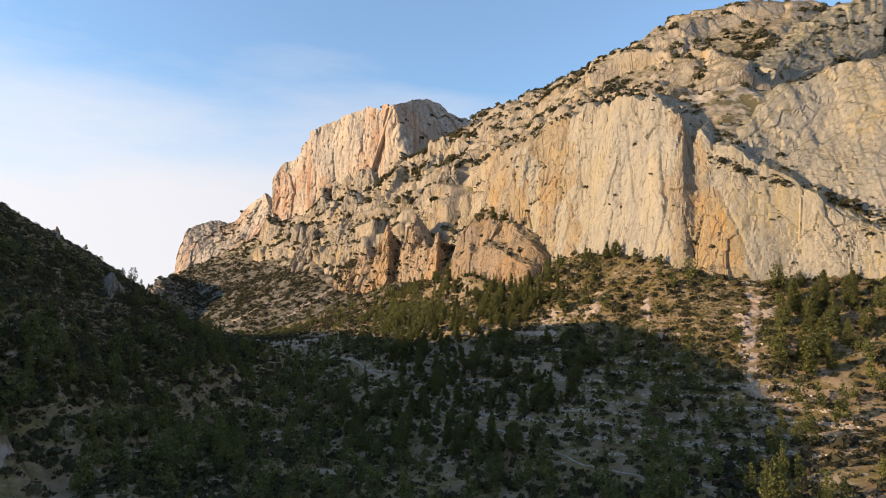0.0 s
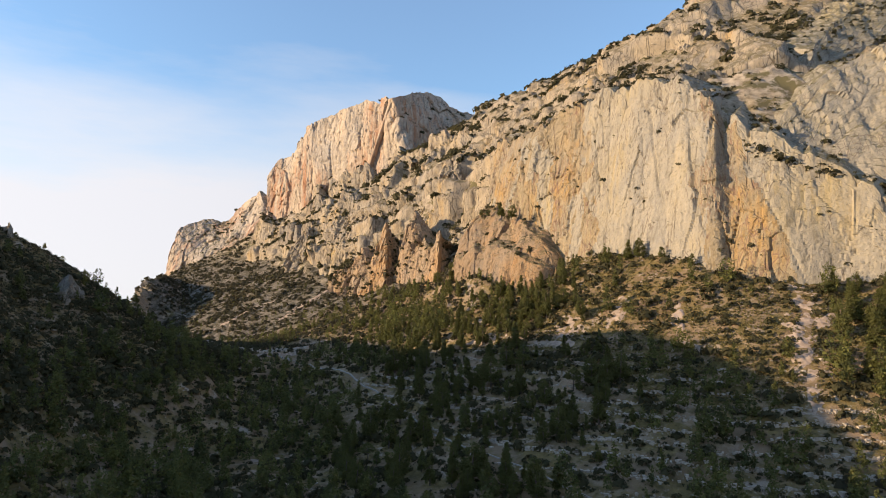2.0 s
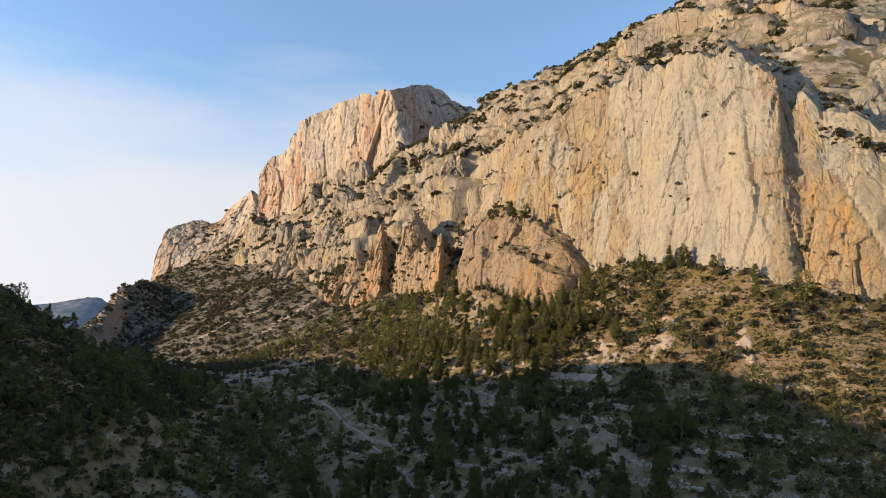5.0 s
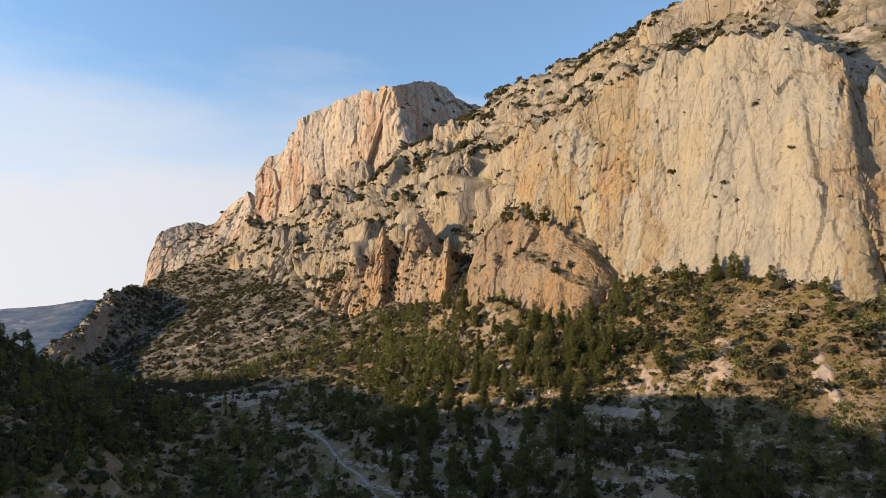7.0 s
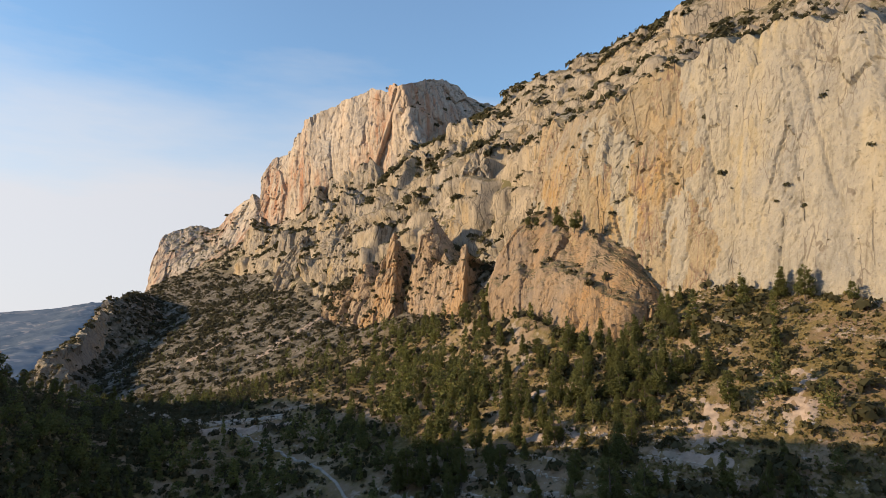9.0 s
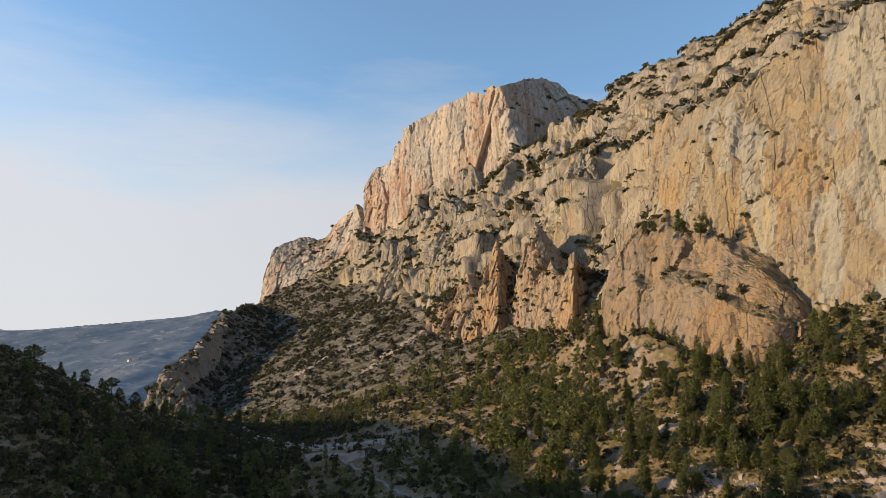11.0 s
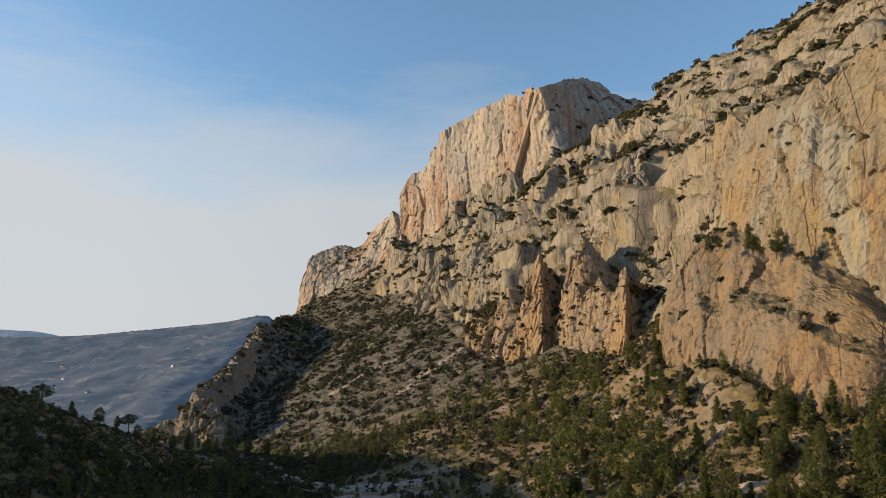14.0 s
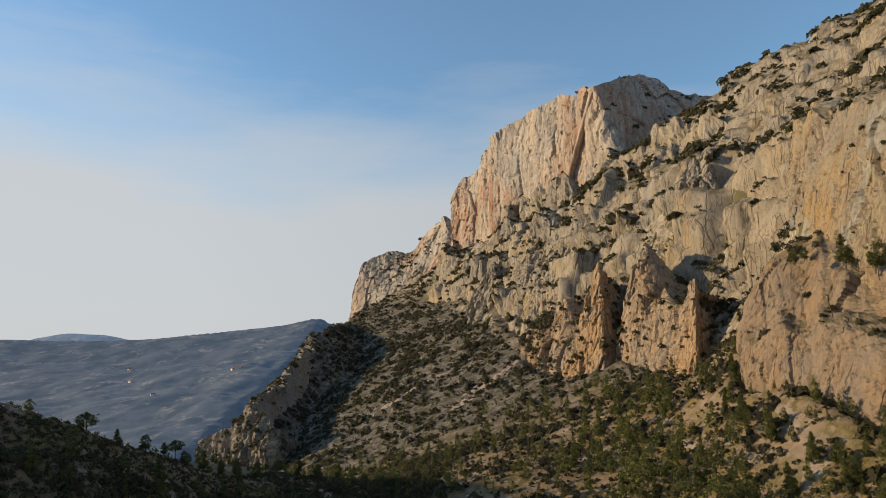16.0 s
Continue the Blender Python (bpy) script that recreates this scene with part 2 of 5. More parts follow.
def far_land(name, haze_glow):
    """Woods and terraced fields; bluish colour and a blue glow stand in for kilometres of hazy air."""
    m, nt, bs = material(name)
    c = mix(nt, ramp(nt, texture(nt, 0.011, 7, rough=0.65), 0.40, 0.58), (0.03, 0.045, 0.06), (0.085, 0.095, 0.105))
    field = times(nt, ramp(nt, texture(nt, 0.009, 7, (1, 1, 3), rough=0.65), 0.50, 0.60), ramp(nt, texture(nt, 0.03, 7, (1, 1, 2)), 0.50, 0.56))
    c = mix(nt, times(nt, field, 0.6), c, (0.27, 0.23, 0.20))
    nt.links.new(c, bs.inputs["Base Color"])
    # air haze put in as a blue glow of the land itself
    bs.inputs["Emission Color"].default_value, bs.inputs["Emission Strength"].default_value = (0.105, 0.15, 0.235, 1), haze_glow
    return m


PINE = leaves("pine_needles", (0.070, 0.078, 0.034), (0.25, 0.245, 0.072), 0.15, (0.16, 0.165, 0.045))
BUSH = leaves("bush_leaves", (0.048, 0.043, 0.026), (0.112, 0.096, 0.056), 0.12, (0.10, 0.09, 0.045))
HERB = leaves("dry_herbs", (0.15, 0.13, 0.05), (0.34, 0.265, 0.12), 0.3)
BARK = simple("pine_bark", (0.10, 0.075, 0.055), (0.19, 0.15, 0.12), 2.0)
SCREE = simple("scree", (0.26, 0.195, 0.145), (0.40, 0.305, 0.235), 0.7, grain=2.0)
GRAVEL = simple("trail_gravel", (0.22, 0.19, 0.155), (0.36, 0.315, 0.265), 0.9, grain=3.0)
FARLAND, FARTHER = far_land("far_woods_hazed", 0.25), far_land("farther_woods_hazed", 0.75)
WHITEWASH = simple("whitewash", (0.62, 0.58, 0.52), (0.75, 0.71, 0.65), 0.3)
TILE = simple("roof_tile", (0.30, 0.15, 0.09), (0.40, 0.22, 0.14), 0.5)
DARK = simple("dark_opening", (0.03, 0.03, 0.035), (0.05, 0.05, 0.055), 0.5)
STONE = simple("loose_stone", (0.31, 0.26, 0.205), (0.48, 0.41, 0.33), 0.8, grain=2.5)


# ---- noise on arrays ----
RNG = np.random.default_rng(7)
PERM = np.tile(RNG.permutation(256), 3)
GRAD = RNG.normal(size=(256, 3))
GRAD /= np.linalg.norm(GRAD, axis=1)[:, None]


def perlin(p):
    """Gradient noise, about -0.7 to 0.7, at points p (n, 3)."""
    i = np.floor(p).astype(int)
    f = p - i
    i &= 255
    w = f * f * f * (f * (f * 6 - 15) + 10)
    out = np.zeros(len(p))
    for a in (0, 1):
        for b in (0, 1):
            for c in (0, 1):
                g = GRAD[PERM[PERM[PERM[i[:, 0] + a] + i[:, 1] + b] + i[:, 2] + c]]
                dot = g[:, 0] * (f[:, 0] - a) + g[:, 1] * (f[:, 1] - b) + g[:, 2] * (f[:, 2] - c)
                out += dot * (w[:, 0] if a else 1 - w[:, 0]) * (w[:, 1] if b else 1 - w[:, 1]) * (w[:, 2] if c else 1 - w[:, 2])
    return out


def fbm(p, octaves=3):
    out, gain = np.zeros(len(p)), 1.0
    for k in range(octaves):
        out += gain * perlin(p * 2**k + 17.3 * k)
        gain *= 0.5
    return out


def cells(p):
    """Cell noise: a random level for each cell, and the width of the gap between the two nearest cells."""
    i = np.floor(p).astype(int)
    f = p - i
    i &= 255
    one, two, level = np.full(len(p), 9.0), np.full(len(p), 9.0), np.zeros(len(p))
    for a in (-1, 0, 1):
        for b in (-1, 0, 1):
            for c in (-1, 0, 1):
                h = PERM[PERM[PERM[(i[:, 0] + a) & 255] + ((i[:, 1] + b) & 255)] + ((i[:, 2] + c) & 255)]
                d = ((GRAD[h] * 0.45 + 0.5 + (a, b, c) - f) ** 2).sum(1)
                closer = d < one
                two = np.where(closer, one, np.minimum(two, d))
                level = np.where(closer, h / 255.0, level)
                one = np.where(closer, d, one)
    return level, np.sqrt(two) - np.sqrt(one)


def facets(p, tilt=0.8):
    """Cell noise of tilted planes, about -0.8 to 0.8, as rock breaks; and the width of the gap between the two nearest cells."""
    i = np.floor(p).astype(int)
    f = p - i
    i &= 255
    one, two, level = np.full(len(p), 9.0), np.full(len(p), 9.0), np.zeros(len(p))
    for a in (-1, 0, 1):
        for b in (-1, 0, 1):
            for c in (-1, 0, 1):
                h = PERM[PERM[PERM[(i[:, 0] + a) & 255] + ((i[:, 1] + b) & 255)] + ((i[:, 2] + c) & 255)]
                off = GRAD[h] * 0.45 + 0.5 + (a, b, c) - f
                d = (off * off).sum(1)
                closer = d < one
                two = np.where(closer, one, np.minimum(two, d))
                level = np.where(closer, h / 255.0 - 0.5 + tilt * (off * GRAD[PERM[h]]).sum(1), level)
                one = np.where(closer, d, one)
    return level, np.sqrt(two) - np.sqrt(one)


def xyz(x, y, z=0.0):
    return np.stack([x, y, np.zeros_like(x) + z], 1)


# ---- plan of the valley ----
def resample(points, step):
    """A smooth line through rows of numbers, at even steps of its length in plan."""
    p = np.array(points, float)
    q = np.concatenate([p[:1], p, p[-1:]])
    t = np.linspace(0, 1, 12, endpoint=False)[:, None]
    a, b, c, d = q[:-3, None], q[1:-2, None], q[2:-1, None], q[3:, None]
    fine = 0.5 * (2 * b + (c - a) * t + (2 * a - 5 * b + 4 * c - d) * t**2 + (3 * b - a - 3 * c + d) * t**3)
    fine = np.concatenate([fine.reshape(-1, p.shape[1]), p[-1:]])
    length = np.r_[0, np.cumsum(np.hypot(*np.diff(fine[:, :2], axis=0).T))]
    at = np.linspace(0, length[-1], max(2, int(length[-1] / step)))
    return np.stack([np.interp(at, length, fine[:, k]) for k in range(p.shape[1])], 1)


# The foot of the mountain: x, y, height, slope below, then three steps of the profile above (distance in, rise).
FOOT_NEAR = [(420, 20, 30, 0.6, 20, 15, 60, 50, 200, 120), (200, 165, 46, 0.6, 15, 18, 60, 60, 200, 150),
             (150, 205, 55, 0.62, 8, 18, 40, 68, 170, 165), (125, 225, 58, 0.66, 8, 34, 35, 72, 180, 176),
             (106, 233, 58, 0.68, 9, 44, 35, 75, 180, 179), (95, 241, 61, 0.7, 12, 50, 45, 85, 185, 184),
             (87, 250, 66, 0.7, 14, 58, 55, 96, 180, 189), (70, 282, 73, 0.66, 16, 74, 60, 100, 165, 190)]
FOOT_DOME = [(57, 302, 74, 0.7, 18, 72, 60, 103, 150, 187), (46, 318, 80, 0.8, 14, 58, 50, 96, 140, 176),
             (33, 338, 89, 1.0, 12, 46, 50, 86, 110, 139), (22, 365, 92, 0.95, 14, 52, 45, 82, 100, 129),
             (2, 388, 77, 0.7, 30, 24, 52, 74, 115, 139), (-20, 405, 69, 0.55, 32, 22, 58, 85, 125, 153)]
FOOT_FAR = [(-36, 428, 70, 0.5, 30, 14, 60, 85, 130, 152), (-53, 446, 66, 0.5, 30, 18, 58, 83, 130, 155),
            (-67, 473, 71, 0.5, 14, 16, 45, 80, 120, 150), (-100, 520, 79, 0.48, 20, 22, 50, 83, 110, 130),
            (-128, 580, 93, 0.48, 12, 24, 45, 66, 80, 90), (-150, 620, 98, 0.48, 10, 20, 50, 74, 90, 88)]
FOOT_END = [(-215, 700, 108, 0.48, 10, 10, 52, 62, 90, 68), (-276, 765, 115, 0.5, 10, 6, 30, 25, 60, 40),
            (-336, 800, 104, 0.5, 5, 3, 20, 12, 60, 25), (-390, 860, 70, 0.6, 5, 2, 20, 5, 60, 10),
            (-430, 1000, 20, 0.6, 5, 2, 20, 5, 60, 10)]
FOOT = resample(FOOT_NEAR + FOOT_DOME + FOOT_FAR + FOOT_END, 3.0)
# south of (-190, 182) the crest is unseen, its height set by its shadow
SPUR = resample([(-118, 384, 26), (-128, 350, 31.5), (-136, 322, 42), (-139, 285, 56.5), (-142, 256, 70), (-156, 232, 80.5), (-172, 208, 99.5),
                 (-190, 182, 109), (-207, 142, 106), (-225, 100, 98), (-240, 70, 86), (-262, 0, 82), (-290, -200, 90)], 4.0)
# a hill out of view, added to cast shade on the valley's left
UNSEEN_WEST = resample([(-330, 345, 60), (-330, 326, 92), (-330, 301, 110), (-330, 262, 118), (-330, 240, 121), (-330, 210, 110), (-330, 180, 90), (-330, 140, 85)], 4.0)
RIB = resample([(-212, 450, 24), (-230, 470, 42), (-245, 516, 52), (-250, 550, 68), (-253, 586, 86), (-285, 680, 96), (-330, 795, 103)], 4.0)
FLOOR = resample([(10, -400, -20), (0, 50, -4), (-20, 150, 3), (-35, 210, 6), (-50, 240, 11), (-65, 290, 21), (-88, 326, 32), (-113, 372, 32),
                  (-145, 415, 16), (-185, 420, 4), (-240, 415, -14), (-330, 450, -40), (-600, 600, -110)], 5.0)
TRAIL = resample([(-88, 331, 0), (-62, 312, 0), (-48, 297, 0), (-38, 281, 0), (-30.5, 266, 0), (-23.8, 256.5, 0), (-15.4, 237.5, 0), (-6, 215, 0), (4, 197, 0),
                  (12, 184, 0), (20, 175, 0), (27, 165, 0), (36, 155, 0), (60, 136, 0)], 1.2)


def near(line, x, y):
    """Distance from each place to a line in plan, and the index of its nearest point."""
    best, idx = np.full(x.shape, 1e12), np.zeros(x.shape, int)
    for k in range(len(line)):
        d = (x - line[k, 0]) ** 2 + (y - line[k, 1]) ** 2
        m = d < best
        best[m], idx[m] = d[m], k
    return np.sqrt(best), idx


def smax(a, b, k):
    h = np.clip(0.5 + 0.5 * (a - b) / k, 0, 1)
    return b + (a - b) * h + k * h * (1 - h)


FOOT_TAN = np.gradient(FOOT[:, :2], axis=0)
RIB_TAN = np.gradient(RIB[:, :2], axis=0)
RIB_TAN /= np.linalg.norm(RIB_TAN, axis=1)[:, None]


def up_slope(x, y):
    """Signed distance above (+) or below (-) the mountain's foot, and the foot's index there."""
    d, i = near(FOOT, x, y)
    side = (x - FOOT[i, 0]) * FOOT_TAN[i, 1] - (y - FOOT[i, 1]) * FOOT_TAN[i, 0]
    return np.where(side > 0, d, -d), i


def smooth_height(x, y):
    s, i = up_slope(x, y)
    # the profile above a bend of the foot blends those of its two sides
    f, total, soft = np.zeros((FOOT.shape[1],) + x.shape), np.zeros(x.shape), 3 + 0.16 * np.abs(s)
    for row in FOOT[::3]:
        w = np.exp(-np.minimum((np.hypot(x - row[0], y - row[1]) - np.abs(s)) / soft, 60))
        total += w
        for k in range(2, len(row)):
            f[k] += w * row[k]
    f /= total
    low = np.maximum(s, -400)
    down = f[3] * np.maximum(low, -40) + 0.48 * np.minimum(low + 40, 0)
    s0, s = s, np.maximum(s - np.clip((370 - y) / 30, 0, 1) * 6, 0)
    rise = np.where(s < f[4], s / f[4] * f[5], np.where(s < f[6], f[5] + (s - f[4]) / (f[6] - f[4]) * (f[7] - f[5]),
                    np.where(s < f[8], f[7] + (s - f[6]) / (f[8] - f[6]) * (f[9] - f[7]), f[9] + 40 * (1 - np.exp(-(s - f[8]) / 120)))))
    s = s0
    hill = f[2] + np.where(s > 0, rise, down)
    d, i = near(FLOOR, x, y)
    floor = FLOOR[i, 2] + 0.12 * np.minimum(d, 250) - 0.05 * np.maximum(d - 400, 0).clip(0, 2500)
    d, i = near(SPUR, x, y)
    spur = SPUR[i, 2] - 0.72 * d
    d, i = near(UNSEEN_WEST, x, y)
    spur = smax(spur, UNSEEN_WEST[i, 2] - 0.8 * d, 4)
    d, i = near(RIB, x, y)
    west = (RIB[i, 0] - x) * RIB_TAN[i, 1] - (RIB[i, 1] - y) * RIB_TAN[i, 0]
    west = np.where((i > 0) & (west > 0), d, 0)
    rib = RIB[i, 2] - np.where(west > 0, 2.0, 0.75) * d
    both = smax(smax(smax(hill - np.minimum(1.6 * west, 130), floor - np.minimum(west, 60), 10), spur, 6), rib, 4)
    return both, s


# lines along the feet of the free-standing rocks: the ground dips and no tree grows behind them
FEET = [resample(line, 2.0) for line in (
    [(-85, 492), (-71, 468), (-57, 450), (-38, 430), (-30, 440)], [(-32, 442), (-22, 415), (-10, 392), (-6, 384), (5, 398)],
    [(7, 362), (7, 350), (15, 335), (26, 312), (34, 299), (44, 299), (54, 306)])]


def behind_feet(x, y):
    """How far a place lies behind the nearest foot of a free-standing rock, where it does within 24 m; else -99."""
    out = np.full(x.shape, -99.0)
    for line in FEET:
        d, i = near(line, x, y)
        t = np.gradient(line, axis=0)
        t = (t / np.linalg.norm(t, axis=1)[:, None])[i]
        side = (y - line[i, 1]) * t[:, 0] - (x - line[i, 0]) * t[:, 1]
        out = np.maximum(out, np.where((d < 24) & (i > 0) & (i < len(line) - 1), side, -99))
    return out


def ground_height(x, y):
    z, s = smooth_height(x, y)
    back = behind_feet(x, y)
    z = z - 9 * np.clip((back + 4) / 6, 0, 1) * np.clip((18 - back) / 6, 0, 1)
    p = xyz(x, y)
    steep = np.clip((s + 6) / 25, 0, 1)
    close = np.clip((900 - np.hypot(x + 40, y - 350)) / 500, 0.15, 1)
    z = z + close * (3.0 * fbm(p / 45, 3) + (0.5 + 3.6 * steep) * fbm(p / 11 + 5, 3) + (0.25 + 0.75 * steep) * fbm(p / 3.0 + 9, 2))
    # old terraces on the slope under the cliffs
    mask = np.clip(1 - np.abs(s + 55) / 38, 0, 1) * np.clip((x + 30) / 25, 0, 1) * np.clip((110 - x) / 30, 0, 1)
    step = 2.6
    k = z / step + 0.25 * perlin(p / 30 + 3)
    stair = (np.floor(k) + np.clip((k - np.floor(k)) * 3.2 - 2.2, 0, 1)) * step
    return z + 0.75 * np.minimum(mask * 2, 1) * (stair - k * step)


def terrace_phase(x, y):
    z, _ = smooth_height(x, y)
    p = xyz(x, y)
    k = (z + 3.0 * fbm(p / 45, 3) + 0.5 * fbm(p / 11 + 5, 3)) / 2.6 + 0.25 * perlin(p / 30 + 3)
    return k - np.floor(k)


def sheet(name, co, nu, nv, mat, smooth=True, keep=None):
    """A mesh from a grid of nv rows of nu places; keep: which of its faces to build."""
    a = (np.arange(nv - 1)[:, None] * nu + np.arange(nu - 1)).ravel()
    faces = np.stack([a, a + 1, a + nu + 1, a + nu], 1)
    if keep is not None:
        faces = faces[keep]
        used, faces = np.unique(faces, return_inverse=True)
        co, faces = co[used], faces.reshape(-1, 4)
    me = bpy.data.meshes.new(name)
    me.vertices.add(len(co))
    me.vertices.foreach_set("co", co.ravel())
    me.loops.add(faces.size)
    me.loops.foreach_set("vertex_index", faces.ravel())
    me.polygons.add(len(faces))
    me.polygons.foreach_set("loop_start", np.arange(0, faces.size, 4))
    me.polygons.foreach_set("use_smooth", np.full(len(faces), smooth))
    me.update(calc_edges=True)
    me.materials.append(mat)
    return new(name, me)


def quads(name, co, mat):
    """A mesh of loose faces, from places (n, corners, 3)."""
    n, k = co.shape[:2]
    me = bpy.data.meshes.new(name)
    me.vertices.add(k * n)
    me.vertices.foreach_set("co", co.ravel())
    me.loops.add(k * n)
    me.loops.foreach_set("vertex_index", np.arange(k * n))
    me.polygons.add(n)
    me.polygons.foreach_set("loop_start", np.arange(0, k * n, k))
    me.update(calc_edges=True)
    me.materials.append(mat)
    return me


def spaced(lo, hi, step, far, growth=1.12):
    """Even steps from lo to hi, then ever wider ones out to far on both sides."""
    mid, out, d = list(np.arange(lo, hi, step)), [], step
    while sum(out) < far:
        d *= growth
        out.append(d)
    side = np.cumsum(out)
    return np.r_[(lo - side)[::-1], mid, mid[-1] + side]


xs, ys = spaced(-262, 225, 1.7, 4000), spaced(118, 620, 1.7, 4000)
GX, GY = np.meshgrid(xs, ys)
GZ = ground_height(GX.ravel(), GY.ravel())
def craggy(x, y, s):
    """How far a place belongs to the bare rocky mountainside: 0 to 1 over its rim."""
    start = 3 + 25 * np.clip((375 - y) / 25, 0, 1) + 17 * np.clip((y - 370) / 8, 0, 1) * np.clip((488 - y) / 14, 0, 1)
    start = start + 32 * np.clip((x - 106) / 10, 0, 1) * np.clip((300 - y) / 15, 0, 1)
    return np.clip((s - start) / 7, 0, 1) * np.clip((195 - s) / 12, 0, 1) * np.clip((735 - y) / 30, 0, 1)


GS = up_slope(GX.ravel(), GY.ravel())[0]
ground = tagged(sheet("ground", np.stack([GX.ravel(), GY.ravel(), GZ - 8 * craggy(GX.ravel(), GY.ravel(), GS)], 1), len(xs), len(ys), GROUND),
                "dry stony valley ground with scrub and scree", "ground", kind="structure")
GZ = GZ.reshape(GX.shape)


def on_ground(x, y):
    """Height of the ground's mesh at places, between its points."""
    x, y = np.asarray(x, float), np.asarray(y, float)
    i, j = np.clip(np.searchsorted(xs, x) - 1, 0, len(xs) - 2), np.clip(np.searchsorted(ys, y) - 1, 0, len(ys) - 2)
    u, v = (x - xs[i]) / (xs[i + 1] - xs[i]), (y - ys[j]) / (ys[j + 1] - ys[j])
    return (GZ[j, i] * (1 - u) + GZ[j, i + 1] * u) * (1 - v) + (GZ[j + 1, i] * (1 - u) + GZ[j + 1, i + 1] * u) * v


# ---- rock walls ----
LEDGES = []  # places and sizes for bushes on the rocks

# the bare mountainside: broken planes of rock in tiers, with ledges between them
hx, hy = np.arange(-215, 285, 0.85), np.arange(212, 712, 1.05)
HX, HY = (a.ravel() for a in np.meshgrid(hx, hy))
HZ, HS = smooth_height(HX, HY)
keep = craggy(HX, HY, HS)
gy, gx = np.gradient(HZ.reshape(len(hy), len(hx)), 1.05, 0.85)
gx, gy = gx.ravel(), gy.ravel()
steep = np.hypot(gx, gy)
nrm = np.stack([-gx, -gy, np.ones_like(gx)], 1) / np.sqrt(1 + steep * steep)[:, None]
p = np.stack([HX, HY, HZ], 1)
bend = np.stack([perlin(p / 19 + 2), perlin(p / 19 + 61), perlin(p / 23 + 90)], 1)
huge, rift = facets((p + 9 * bend) * (1, 1, 0.6) / 38.0, 1.3)
large, seam = facets((p + 4 * bend) * (1, 1, 0.6) / 13.0 + 31, 1.0)
medium, crack = facets((p + 2 * bend) * (1, 1, 0.7) / 5.0 + 57)
tier = HZ / 16 + 0.9 * perlin(p / 38 + 13) + 0.02 * HY
tier = tier - np.floor(tier)
rough = np.clip(0.25 + 0.55 * steep, 0.3, 1.0)
amount = rough * (9.5 * huge * np.clip(rift / 0.16, 0, 1) + 3.2 * large * np.clip(seam / 0.10, 0, 1) + 0.9 * medium + 5.0 * np.clip((steep - 0.8) / 0.6, 0, 1) * (np.minimum(tier, (1 - tier) * 3) - 0.4) + 0.9 * fbm(p / 4 + 9, 3) + 0.8 * fbm(p / 2 + 4, 2)
                  - 2.6 * np.exp(-rift / 0.03) - 1.3 * np.exp(-seam / 0.05) - 0.5 * np.exp(-crack / 0.06)) + 3.0 * fbm(xyz(HX, HY) / 45, 3) + 3.5 * np.clip((HS - 60) / 50, 0, 1)
slabs = np.clip((HX - 143) / 10, 0, 1) * np.clip((372 - HY) / 10, 0, 1)
amount = amount * (1 - 0.65 * slabs) - 3.0 * slabs
amount = amount * keep - 7 * (1 - keep)
side = (p + nrm * amount[:, None]).reshape(len(hy), len(hx), 3)
kept = (keep > 0).reshape(len(hy), len(hx))
tagged(sheet("mountainside", side.reshape(-1, 3), len(hx), len(hy), HILLROCK, True, (kept[:-1, :-1] | kept[1:, 1:]).ravel()),
       "broken pale limestone mountainside with bushy ledges", "mountainside", kind="structure")
up = np.cross(side[:-1, 1:] - side[:-1, :-1], side[1:, :-1] - side[:-1, :-1])
up = up[..., 2] / (np.linalg.norm(up, axis=2) + 1e-9)
clump = (1.4 * perlin(p / 21 + 5) + perlin(p / 7 + 45)).reshape(kept.shape)[:-1, :-1]
HITS = kept[:-1, :-1] & kept[1:, 1:] & (RNG.random(up.shape) < np.clip(3 * (up - 0.4), 0.02, 1) * np.clip(0.15 + 1.9 * clump, 0.01, 0.9) * 0.55 * np.where(side[:-1, :-1, 0] > 100, 0.45, 1.0))
SHELVES = side[:-1, :-1][HITS]


